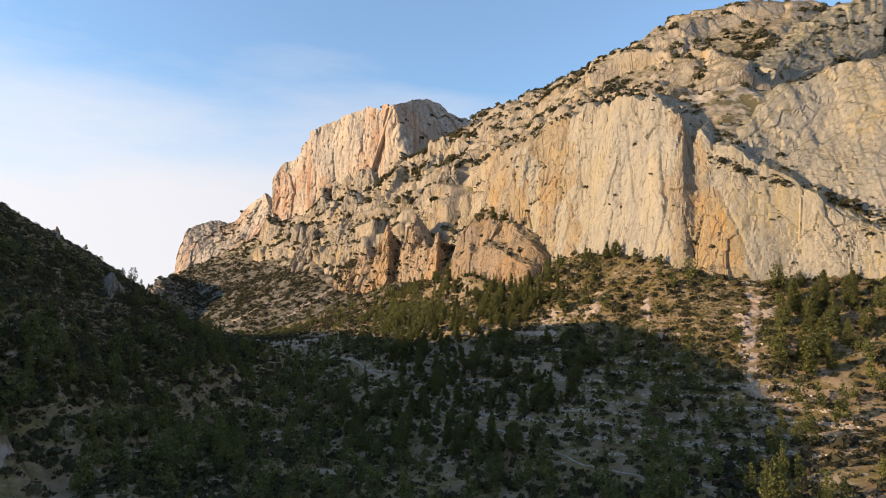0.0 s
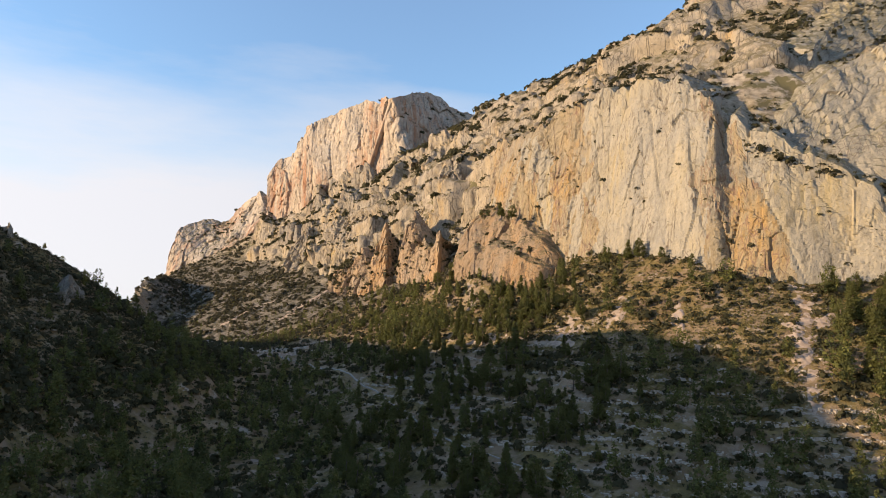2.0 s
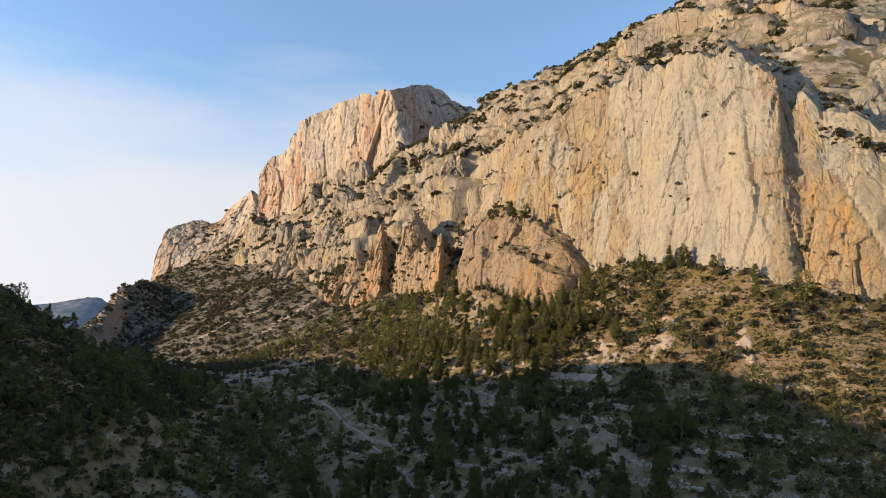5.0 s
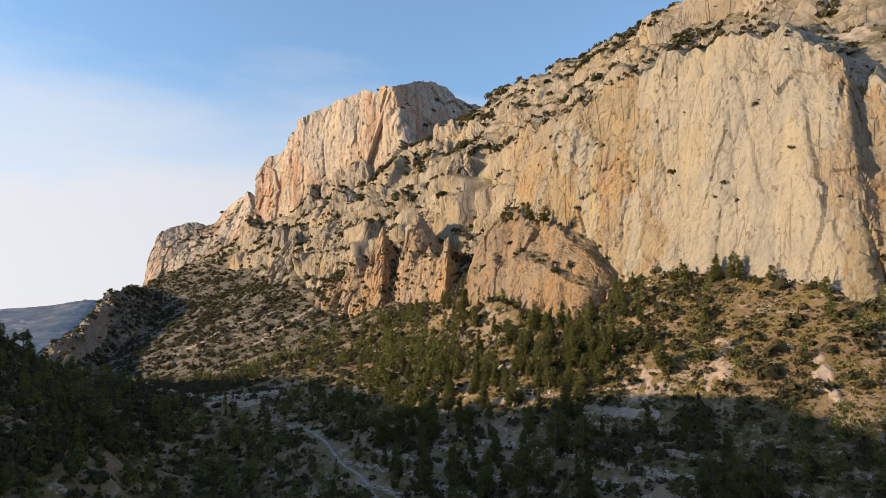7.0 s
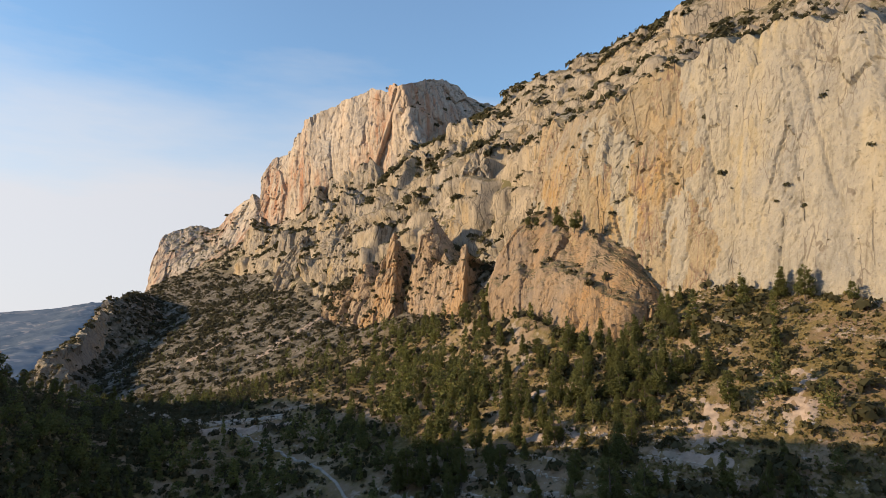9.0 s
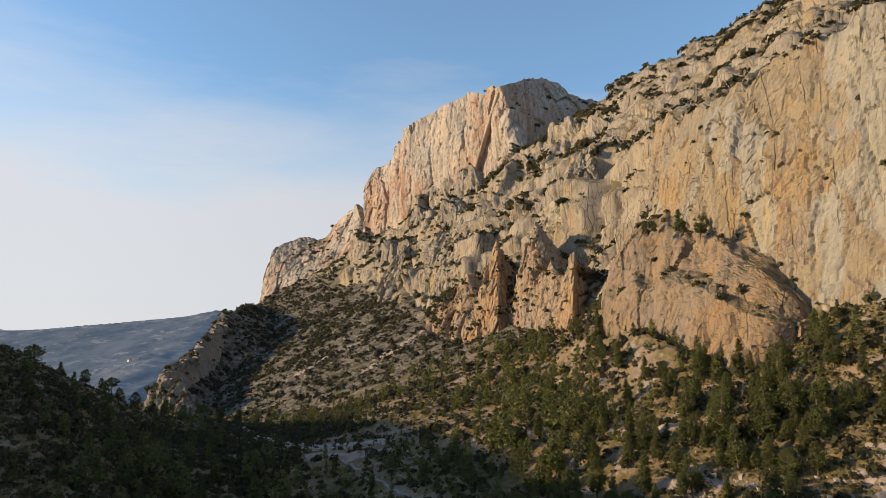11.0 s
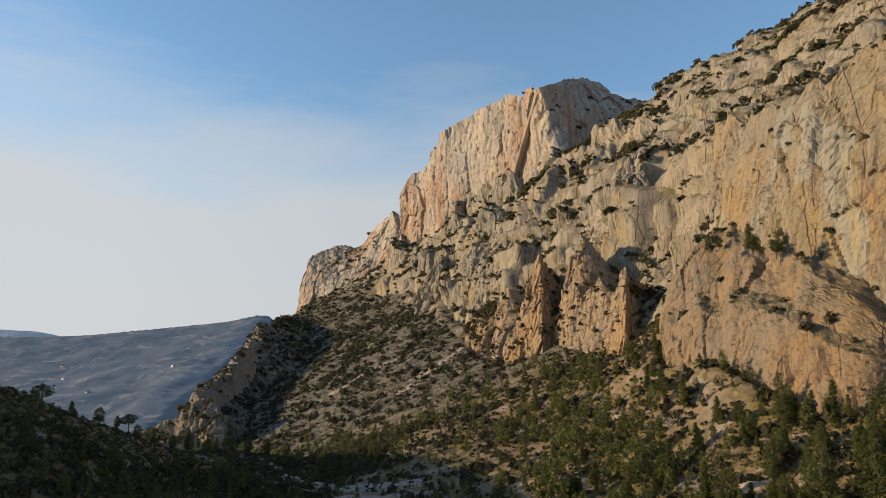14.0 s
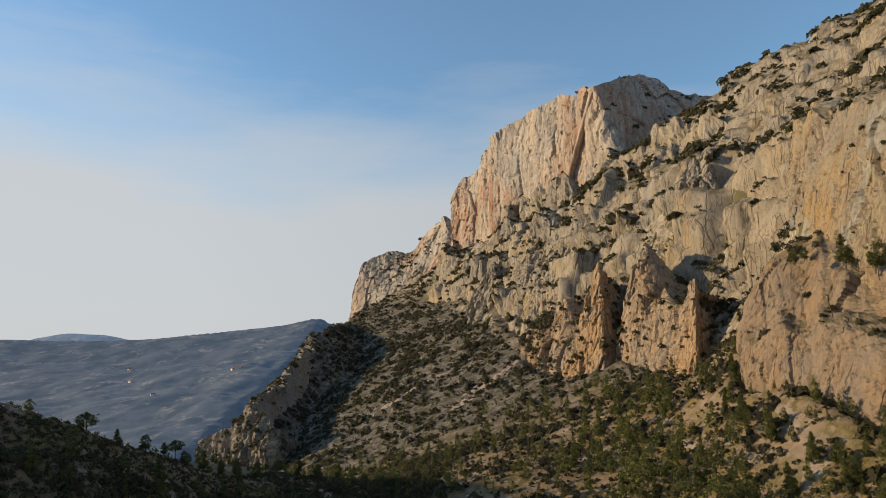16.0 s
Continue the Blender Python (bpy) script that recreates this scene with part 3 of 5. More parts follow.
def crag(name, base, top, deep, step, mat, label, relief=1.0, bulge=0.0, seed=0.0, bushes=0.02, category="cliff", group="", steps=((0, 0), (1, 1)), broken=1.0, jag=1.0, wild=None, scars=1.0, pieces=(("face", 0, 1), ("top", 1, 2)), streaked=None, scale=1.0, grooves=()):
    """A body of rock: a face between a base line and a brow, turned back into the hill at both ends, with a top that runs back into it."""
    rows = resample([(*b, *t) for b, t in zip(base, top)], step)
    b, t = rows[:, :3], rows[:, 3:]
    mean = 0.5 * (b + t)
    width = max(3, int(6 / step))
    kernel = np.ones(2 * width + 1) / (2 * width + 1)
    tan = np.gradient(mean[:, :2], axis=0)
    tan = np.stack([np.convolve(np.pad(tan[:, k], width, "edge"), kernel, "valid") for k in (0, 1)], 1)
    tan /= np.linalg.norm(tan, axis=1)[:, None] + 1e-9
    out = np.stack([-tan[:, 1], tan[:, 0], np.zeros(len(tan))], 1)
    if ((t - b) * out).sum() > 0:
        out = -out
    # both ends turn back into the hill
    m = max(2, int(0.8 * deep / step))
    back = np.linspace(deep, 0, m, endpoint=False)[:, None]

    def ends(line, drop):
        one, two = line[:1] - out[:1] * back, line[-1:] - out[-1:] * back[::-1]
        one[:, 2] -= drop * back[:, 0] * 0.25
        two[:, 2] -= drop * back[::-1, 0] * 0.25
        return np.concatenate([one, line, two])

    b, t = ends(b, 0), ends(t, 1)
    out = np.concatenate([np.repeat(out[:1], m, 0), out, np.repeat(out[-1:], m, 0)])
    out[:m] = 0.3 * out[:m] - np.r_[tan[0], 0] * np.sign(1)
    out[-m:] = 0.3 * out[-m:] + np.r_[tan[-1], 0]
    n = len(b)
    t[:, 2] += jag * 0.06 * np.clip(t[:, 2] - b[:, 2], 4, 60) * 1.6 * fbm(xyz(t[:, 0], t[:, 1], seed) / 9.0, 3)
    high = np.max(np.linalg.norm(t - b, axis=1))
    nv, nc = max(6, int(high / step)), max(4, int(0.7 * deep / step))
    v = np.linspace(-0.25, 1, nv)[:, None, None]
    wave = 0.16 * perlin(xyz(b[:, 0], b[:, 1], seed) / 11)[:, None] if len(steps) > 2 else np.zeros((n, 1))
    go = np.interp(np.clip(v + wave * np.clip(4 * v * (1 - v), 0, 1), -1, 1), *np.array(steps, float).T)
    face = b + (t - b) * np.concatenate([go, go, np.maximum(v, 0) + 0 * go], 2)
    face[..., 2] += 45 * np.minimum(v[..., 0], 0)
    face += out * (bulge * np.sin(np.pi * np.clip(v, 0, 1)))
    c = np.linspace(0, 1, nc + 1)[1:, None, None]
    inward = -np.concatenate([np.repeat(out[m:m + 1], m, 0), out[m:-m], np.repeat(out[-m - 1:-m], m, 0)])
    rear = t + inward * deep
    rear[:, 2] = np.minimum(on_ground(rear[:, 0], rear[:, 1]) - 3, t[:, 2] + 0.35 * deep)
    cap = t + (rear - t) * c
    cap[..., 2] += 0.06 * deep * np.sin(np.pi * c[..., 0])
    co = np.concatenate([face, cap]).reshape(-1, 3)
    push = np.concatenate([np.repeat(out[None], nv, 0) + (0, 0, 0.15), np.repeat(0.5 * out[None], nc, 0) + (0, 0, 0.9)]).reshape(-1, 3)
    p = co + seed * 31.7
    bend = 0.55 * np.stack([perlin(p / 7 + 2), perlin(p / 7 + 61), perlin(p / 9 + 90)], 1)
    q = (p + bend) * (1, 1, 0.32) / scale
    big, seam = facets(q / 10.0, 1.1)
    mid, crack = facets((p + bend) * (1, 1, 0.5) / (3.4 * scale) + 40)
    small, chip = facets((p + 0.6 * bend) * (1, 1, 0.75) / (1.4 * scale) + 70)
    col = perlin(p * (1, 1, 0.35) / 18)
    tier = perlin(p * (0.35, 0.35, 1.0) / 10 + 23)
    lump = fbm(p / 6 + 7, 2)
    scar = np.clip((perlin(p * (1, 1, 0.35) / 16 + 11) - 0.10) * 5, 0, 1)
    loose = broken + np.maximum(1 - broken, 0) * scar * scars
    _, fault = cells(q / 24.0 + 17)
    if wild:
        loose = np.clip(loose + wild(co[:, 0], co[:, 1], co[:, 2]), 0, 1.2)
    amount = (2.6 * col + (0.6 + 2.7 * loose) * big + (0.3 + 1.5 * loose) * mid + (0.2 + 0.7 * loose) * small + (0.1 + 0.6 * loose) * lump
              + (0.1 + 0.4 * loose) * np.round(2.5 * tier) / 2.5 - 0.9 * np.exp(-fault / 0.03) - loose * (2.0 * np.exp(-seam / 0.05) + 0.8 * np.exp(-crack / 0.05) + 0.25 * np.exp(-chip / 0.08)))
    amount = relief * amount
    for gx, wide, cut, lo, hi in grooves:
        off = co[:, 0] - gx - 2.2 * perlin(co / (14, 14, 20) + gx) - 0.3 * perlin(co / 5 + gx)
        amount -= cut * np.exp(-(off / wide) ** 2) * np.clip((co[:, 2] - lo) / 6, 0, 1) * np.clip((hi - co[:, 2]) / 6, 0, 1)
    co = co + push * amount[:, None]
    grid = co.reshape(nv + nc, n, 3)
    if pieces:
        # a wall of distinct levels: each one a part, laid edge to edge
        ob, foot = new(name), grid[0].mean(0)
        ob.matrix_world = pose(*foot)
        shells = []
        for label_of, lo, hi in pieces:
            r0, r1 = (int(round((0.2 + 0.8 * u) * (nv - 1))) if 0 < u < 1 else (0, nv - 1, nv + nc - 1)[int(u)] for u in (lo, hi))
            shell = sheet(label_of, (grid[r0:r1 + 1] - foot).reshape(-1, 3), n, r1 - r0 + 1, mat, False)
            shell.parent = ob
            shells.append(shell)
            if streaked:
                where = streaked(grid[r0:r1, :-1].reshape(-1, 3)).astype(np.int32)
                shell.data.materials.append(STAINED)
                shell.data.polygons.foreach_set("material_index", where)
    else:
        ob = sheet(name, co, n, nv + nc, mat, False)
        shells = [ob]
    tagged(ob, label, category, group)
    normal = np.cross(grid[:-1, 1:] - grid[:-1, :-1], grid[1:, :-1] - grid[:-1, :-1])
    normal /= np.linalg.norm(normal, axis=2)[..., None] + 1e-9
    flat = np.abs(normal[..., 2])
    flip = np.sign((normal * push.reshape(nv + nc, n, 3)[:-1, :-1]).sum(2).mean())
    if flip < 0:
        for shell in shells:
            shell.data.flip_normals()
    chance = np.clip((flat - 0.70) * 5.0, 0.08 * (bushes < 0.3) * bushes, 1.0) * 2.2 * bushes * step * step
    hit = RNG.random(flat.shape) < chance
    LEDGES.append(grid[:-1, :-1][hit])
    return ob


CRAGS = [
    crag("main_cliff", [(22, 372, 98), (33, 338, 91), (47, 318, 81), (57, 302, 73), (70, 282, 72), (80, 264, 70), (86, 251, 65), (91, 243, 62), (96.5, 241.3, 60), (101.5, 236.5, 58), (109, 231, 57), (125, 225, 57), (150, 205, 54), (190, 172, 46)],
         [(30, 393, 152), (42, 350, 143), (60, 326, 150), (71, 310, 153), (80, 296, 149), (88, 282, 144), (95, 268, 138), (99, 258, 127), (104, 259, 123), (109, 251, 116), (117, 244, 109), (132, 231, 92), (153, 211, 70), (193, 178, 52)],
         24, 0.6, CLEAN, "tall pale limestone cliff with dark vertical cracks", 0.5, 0.5, 1.0, 0.14, broken=0.08, scars=0.45, jag=1.3, wild=lambda x, y, z: np.clip((72 - x) / 30, 0, 0.26) + 0.5 * np.exp(-((x - 98) / 9) ** 2) + 0.15 * np.exp(-((x - 48) / 6) ** 2),
         grooves=((35.5, 0.9, 1.0, 95, 150), (66, 0.4, 0.7, 95, 140), (83, 0.4, 0.7, 90, 140)),
         streaked=lambda p: (np.abs(p[:, 0] - 99 + 9 * fbm(p / (7, 7, 30), 3)) < 7 + 0.12 * (95 - p[:, 2])) | ((p[:, 0] < 64 + 10 * fbm(p / (5, 5, 12), 2)) & (fbm(p / (13, 13, 40) + 3, 3) > -0.22))),
    crag("slab_cliff", [(110, 246, 103), (120, 240, 94), (137, 233, 89), (155, 220, 80), (187, 194, 66), (240, 158, 55)],
         [(111, 248, 106), (126, 258, 124), (142, 262, 139), (166, 262, 152), (205, 240, 150), (260, 210, 135)],
         24, 1.0, CLEAN, "smooth pale limestone slab above a bushy ledge", 0.6, 1.0, 2.0, 0.05, broken=0.1, scars=0.5),
    crag("hill_crag", [(119, 333, 175), (124, 330, 171), (133, 330, 171), (142, 331, 171)],
         [(121, 336, 185), (125, 338, 191), (134, 340, 194), (145, 338, 182)],
         14, 0.9, PALE, "broken pale crag with a stepped top on the hill", 0.8, 0.5, 13.0, 0.03),
    crag("upper_slab", [(153, 288, 155), (165, 292, 159), (182, 298, 167), (199, 303, 174), (223, 310, 184)],
         [(157, 292, 163), (177, 310, 182), (199, 328, 200), (225, 346, 220), (274, 372, 257)],
         16, 1.1, CLEAN, "pale tilted slab near the hill's skyline", 0.6, 1.0, 15.0, 0.05, broken=0.25),
    crag("dome_buttress", [(7, 362, 74), (7, 350, 63), (15, 335, 62), (20, 322, 60), (26, 312, 57), (31, 303, 55), (37, 299, 57), (44, 300, 60), (52, 306, 64)],
         [(9, 368, 87), (11, 366, 93), (18, 364, 104), (28, 360, 107), (37, 348, 103), (41, 330, 94), (46, 316, 84), (50, 310, 77), (54, 309, 70)],
         20, 0.55, DOMEROCK, "rounded ochre rock buttress with bushy ledges", 0.8, 2.0, 4.0, 0.06, steps=((-1, 0), (0, 0), (0.5, 0.34), (0.6, 0.56), (0.9, 0.78), (1, 1)), broken=0.16, scars=0.4,
         pieces=(("lower_wall", 0, 0.5), ("ledge", 0.5, 0.6), ("upper_wall", 0.6, 1), ("top", 1, 2))),
    crag("rock_spire", [(-85, 492, 77), (-78, 480, 72), (-71, 468, 63), (-60, 453, 58), (-53, 446, 60), (-46, 439, 63), (-38, 430, 66), (-36, 436, 74), (-30, 445, 76)],
         [(-84, 496, 82), (-76, 488, 86), (-67, 479, 87), (-58, 470, 99), (-52, 465, 90), (-46, 460, 97), (-40, 456, 113), (-37, 460, 107), (-33, 470, 106)],
         18, 0.55, OCHRE, "fluted ochre rock spire with a shaded flank", 0.9, 0.2, 5.0, 0.45, "spire", "spires", broken=0.45, jag=0.8),
    crag("rock_spire", [(-32, 442, 78), (-29, 430, 72), (-22, 415, 66), (-16, 405, 62), (-12, 397, 60), (-9, 390, 58), (-6, 384, 56), (-3, 390, 64), (5, 402, 72)],
         [(-30, 447, 92), (-25, 441, 106), (-19, 434, 119), (-15, 425, 104), (-11, 415, 93), (-7, 407, 92), (-3, 400, 101), (-1, 404, 92), (7, 414, 90)],
         18, 0.55, OCHRE, "pointed ochre rock spire with a lower second point", 0.85, 0.2, 6.0, 0.45, "spire", "spires", broken=0.35, jag=0.5),
    crag("rock_band", [(-89, 525, 97), (-72, 510, 104), (-54, 500, 107), (-40, 490, 111), (-26, 475, 108), (-10, 455, 114), (5, 440, 105)],
         [(-94, 550, 132), (-77, 540, 136), (-57, 525, 141), (-40, 515, 147), (-25, 500, 147), (-9, 480, 137), (4, 460, 126)],
         18, 0.8, PALE, "pale band of cliff under a bushy ledge", 0.9, 0.5, 16.0, 0.06, broken=0.55),
    crag("ochre_slab", [(27, 382, 108), (29, 374, 106), (33, 368, 106), (36, 362, 105)],
         [(30, 386, 125), (32, 380, 132), (35, 376, 135), (37, 368, 124)],
         10, 0.6, OCHRE, "triangular ochre slab leaning on the cliff", 0.4, 0.4, 17.0, 0.02, broken=0.15),
    crag("hill_crag", [(143, 326, 165), (152, 324, 163), (162, 322, 163), (173, 320, 165)],
         [(146, 329, 172), (158, 332, 181), (170, 334, 186), (177, 328, 177)],
         14, 0.9, PALE, "broken pale crag on the upper slope", 0.8, 0.5, 14.0, 0.03),
    crag("low_ridge", [(-351, 575, -12), (-329, 570, -12), (-297, 560, -12)], [(-353, 580, 5), (-333, 576, 13), (-305, 566, 23)],
         20, 1.2, GREYROCK, "low sunlit rocky ridge behind the knoll", 0.8, 0.5, 18.0, 0.12),
    crag("white_tower", [(-141, 586, 93), (-133, 578, 91), (-122, 578, 93), (-106, 583, 97)],
         [(-138, 590, 110), (-126, 588, 124), (-118, 586, 132), (-106, 590, 130)],
         18, 1.0, PALE, "pale split rock tower on the far slope", 0.8, 0.5, 8.0, 0.02, "spire"),
    crag("rock_flake", [(-5, 452, 140), (0, 447, 133), (7, 444, 129), (12, 449, 133), (16, 456, 141)],
         [(-2, 456, 152), (3, 458, 159), (9, 458, 163), (12, 461, 163), (16, 466, 157)],
         14, 0.8, PALE, "upright pale rock flake with a dark cleft", 0.6, 0.5, 9.0, 0.02, "spire"),
    crag("summit_cliff", [(-216, 795, 178), (-201, 785, 182), (-185, 772, 181), (-171, 750, 178), (-153, 735, 178), (-130, 718, 179), (-108, 700, 172), (-90, 680, 177), (-77, 665, 185), (-61, 648, 193), (-46, 634, 194), (-33, 618, 196), (-30, 640, 226), (-13, 665, 240), (9, 690, 254), (30, 702, 255)],
         [(-219, 800, 229), (-208, 795, 242), (-195, 788, 249), (-182, 775, 249), (-167, 752, 262), (-155, 738, 273), (-134, 722, 277), (-113, 704, 279), (-96, 690, 280), (-79, 676, 280), (-68, 664, 273), (-60, 652, 273), (-48, 640, 271), (-18, 690, 294), (14, 715, 284), (38, 722, 280)],
         45, 1.3, ROSE, "high rose and cream summit cliff", 1.5, 1.5, 10.0, 0.02, scale=3.2, broken=0.42, scars=0.5, jag=0.55),
    crag("far_cliff", [(-345, 815, 99), (-329, 800, 107), (-310, 795, 115), (-281, 787, 123), (-252, 779, 137), (-230, 780, 154), (-210, 782, 176)],
         [(-345, 825, 121), (-341, 828, 151), (-334, 836, 171), (-308, 850, 183), (-279, 848, 181), (-267, 845, 197), (-232, 820, 213)],
         40, 1.6, ROSE, "far rose-grey cliff at the mountain's end", 1.4, 1.0, 11.0, 0.03, scale=2.6, broken=0.35, jag=0.6),
    crag("knoll_cliff", [(-270, 592, 58), (-258, 552, 44), (-249, 511, 34), (-240, 476, 20), (-227, 452, 8), (-212, 441, 6), (-199, 438, 10)],
         [(-262, 594, 86), (-250, 560, 74), (-242, 522, 60), (-234, 487, 51), (-222, 457, 45), (-210, 448, 43), (-201, 444, 37)],
         12, 0.9, GREYROCK, "grey rocky knoll with a sunlit end", 1.3, 4.0, 12.0, 0.5, scale=1.4, broken=0.8, jag=0.6),
]


# ---- broken rock on the steep slopes ----
def slope_at(x, y, d=3.0):
    """Up-hill direction in plan and steepness of the smooth hillside."""
    a = np.array([[x + d, y], [x - d, y], [x, y + d], [x, y - d]])
    z, _ = smooth_height(a[:, 0], a[:, 1])
    g = np.array([z[0] - z[1], z[2] - z[3]]) / (2 * d)
    return g / (np.linalg.norm(g) + 1e-9), np.linalg.norm(g)


def outcrop(x, y, wide, high, seed, mat, step):
    """A small crag that stands out of the hillside across its fall."""
    g, m = slope_at(x, y)
    across = np.array([-g[1], g[0]])
    base, top = [], []
    rise = RNG.uniform(0.55, 1.0, 5) * (0.35, 0.85, 1.0, 0.85, 0.35)
    for k, u in enumerate(np.linspace(-0.5, 0.5, 5)):
        b = np.array([x, y]) + across * wide * u + g * (1.5 * RNG.normal() + 10 * u * u)
        h = high * rise[k]
        t = b + g * h * 0.10
        zb = float(on_ground(*b))
        base.append((*b, zb - 4))
        top.append((*t, max(zb + h, float(on_ground(*t)) + 0.6)))
    return crag("rock_outcrop", base, top, max(5.0, 0.35 * wide), step, mat, "broken limestone outcrop on a bushy mountainside", 0.8, 0.3, seed, 0.14,
                "rock", "outcrops on the mountainside", broken=0.7, pieces=())


placed = []
for k in range(4000):
    u = RNG.integers(0, len(FOOT))
    s = RNG.uniform(10, 118)
    t = FOOT_TAN[u] / np.linalg.norm(FOOT_TAN[u])
    x, y = FOOT[u, 0] + t[1] * s, FOOT[u, 1] - t[0] * s
    far = np.hypot(x, y - 150)
    if x > 175 or y > 735 or y < 235 or len(placed) >= 46:
        continue
    if y < 335 and s < 60:
        continue
    if x > 95 or (x > 45 and s > 60) or (340 < y < 530 and s < 75) or (x > -10 and y > 540):
        continue
    gap = 17 + 0.03 * far
    if placed and np.min(np.hypot(*(np.array(placed) - (x, y)).T)) < gap:
        continue
    placed.append((x, y))
    size = RNG.uniform(0.7, 1.6) * (1 + far / 600)
    outcrop(x, y, (19 if x < 80 else 26) * size, 12 * size * (0.45 if x > 40 else 0.6 if s > 85 else 1.0), 20 + 0.37 * k, (PALE, PALE, GREYROCK, OCHRE if s < 40 and 340 < y < 470 else PALE, PALE)[RNG.integers(0, 5)] if far < 420 else (PALE, GREYROCK)[k % 2],
            0.8 + far / 700)


outcrop(187, 404, 22, 13, 201.0, GREYROCK, 0.8)
outcrop(240, 402, 16, 7, 203.0, GREYROCK, 1.0)
outcrop(-150, 244, 6, 4.5, 205.0, GREYROCK, 0.5)
outcrop(-120, 232, 12, 8, 207.0, GREYROCK, 0.6)

# ---- far side of the valley ----
RIDGE = resample([(-3400, 1750, 120), (-2552, 2087, 96), (-2290, 2174, 88), (-2006, 2267, 90), (-1787, 2336, 108), (-1458, 2440, 140), (-1326, 2480, 166),
                  (-1240, 2512, 140), (-800, 2700, 110), (-300, 2900, 100)], 30.0)


def far_height(x, y):
    d, i = near(RIDGE, x, y)
    p = xyz(x, y)
    gully = np.abs(perlin(p / 330)) * 34 + 12 * fbm(p / 120 + 5, 4)
    return RIDGE[i, 2] - 0.26 * np.minimum(d, 420) - 0.17 * np.maximum(d - 420, 0) + gully * np.clip(d / 500, 0.08, 1) - 12 * np.clip(d / 300, 0, 1)


fx, fy = np.arange(-3400, -350, 14.0), np.arange(820, 2960, 14.0)
FX, FY = np.meshgrid(fx, fy)
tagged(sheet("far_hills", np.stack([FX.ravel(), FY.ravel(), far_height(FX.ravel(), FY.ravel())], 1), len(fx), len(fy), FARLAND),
       "far wooded hills with pale terraces, haze put in as a glow", "hills", kind="structure")
bx, by = np.arange(-4300, -2000, 40.0), np.arange(2900, 3300, 40.0)
BX, BY = np.meshgrid(bx, by)
bz = 60 + 80 * np.exp(-(((BX - BY * 0 + 3250) / 420) ** 2)) - 0.4 * np.abs(BY - 3080) + 12 * fbm(xyz(BX.ravel(), BY.ravel()) / 220, 3).reshape(BX.shape)
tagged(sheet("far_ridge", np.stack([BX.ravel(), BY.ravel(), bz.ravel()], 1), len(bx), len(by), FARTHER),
       "low ridge on the horizon, hazed blue by a glow", "hills", kind="structure")


def far_house(x, y, turn, w, d, h):
    z = float(far_height(np.array([float(x)]), np.array([float(y)]))[0])
    ob = new("far_house")
    ob.matrix_world = pose(x, y, z - 1, 0, 0, turn)
    tagged(ob, "small white farmhouse on a far terrace", "house", "farmhouses")
    bm = bmesh.new()
    bmesh.ops.create_cube(bm, size=1, matrix=Matrix.Translation((0, 0, h / 2)) @ Matrix.Diagonal((w, d, h, 1)))
    part("wall", bm, WHITEWASH, ob)
    bm = bmesh.new()
    v = [bm.verts.new(c) for c in ((-w * .54, -d * .56, h), (w * .54, -d * .56, h), (w * .54, d * .56, h), (-w * .54, d * .56, h), (-w * .54, 0, h * 1.4), (w * .54, 0, h * 1.4))]
    for f in ((0, 1, 5, 4), (2, 3, 4, 5), (0, 4, 3), (1, 2, 5), (0, 3, 2, 1)):
        bm.faces.new([v[k] for k in f])
    part("roof", bm, TILE, ob)
    for k in (-0.28, 0.0, 0.28):
        bm = bmesh.new()
        bmesh.ops.create_cube(bm, size=1, matrix=Matrix.Translation((k * w, -d / 2, h * 0.55)) @ Matrix.Diagonal((1.2, 0.2, 1.6, 1)))
        part("window", bm, DARK, ob)


def part(name, bm, mat, parent, label=""):
    me = bpy.data.meshes.new(name)
    bm.to_mesh(me)
    bm.free()
    me.materials.append(mat)
    ob = new(name, me)
    ob.parent = parent
    return tagged(ob, label)


for x, y, turn, w in ((-1200, 1800, 20, 17), (-1216, 1795, -30, 12), (-1290, 1560, 50, 11), (-1700, 1900, 10, 15), (-1716, 1915, 70, 11), (-1560, 1760, -15, 12)):
    far_house(x, y, turn, w, 9, 6)


# ---- scree, trail and the old road's bank ----
def draped(name, line, wide, mat, label, category, lift, ragged, step=0.9, rows=9, patchy=0.0):
    """A strip that follows the ground, with ragged edges; it dips under the ground along them."""
    p = resample(line, step)
    tan = np.gradient(p[:, :2], axis=0)
    tan /= np.linalg.norm(tan, axis=1)[:, None] + 1e-9
    nrm = np.stack([-tan[:, 1], tan[:, 0]], 1)
    w = np.array([wide(u) if callable(wide) else wide for u in np.linspace(0, 1, len(p))])
    w = w * (1 + ragged * perlin(xyz(p[:, 0], p[:, 1], 2.0) / 4.0) * 2)
    v = np.linspace(-1, 1, rows)
    side = p[:, None, :2] + nrm[:, None] * (w[:, None] * v)[..., None] / 2
    flat = side.reshape(-1, 2)
    z = on_ground(flat[:, 0], flat[:, 1]) + np.tile(lift * (1 - 2.2 * np.abs(v) ** 4), len(p)) + 0.4 * lift * perlin(xyz(flat[:, 0], flat[:, 1]) / 1.5)
    if patchy:
        # it breaks up into blots and fades out at its ends
        u = np.repeat(np.linspace(-1, 1, len(p)), rows)
        q = xyz(flat[:, 0], flat[:, 1])
        z += patchy * (1.5 * fbm(q / 5.0 + 3, 3) + 0.8 * fbm(q / 1.6 + 8, 2) - 0.10 - 0.45 * np.tile(np.abs(v), len(p)) ** 2 - 0.35 * np.abs(u) ** 3)
    return tagged(sheet(name, np.c_[flat, z], rows, len(p), mat), label, category, kind="structure")


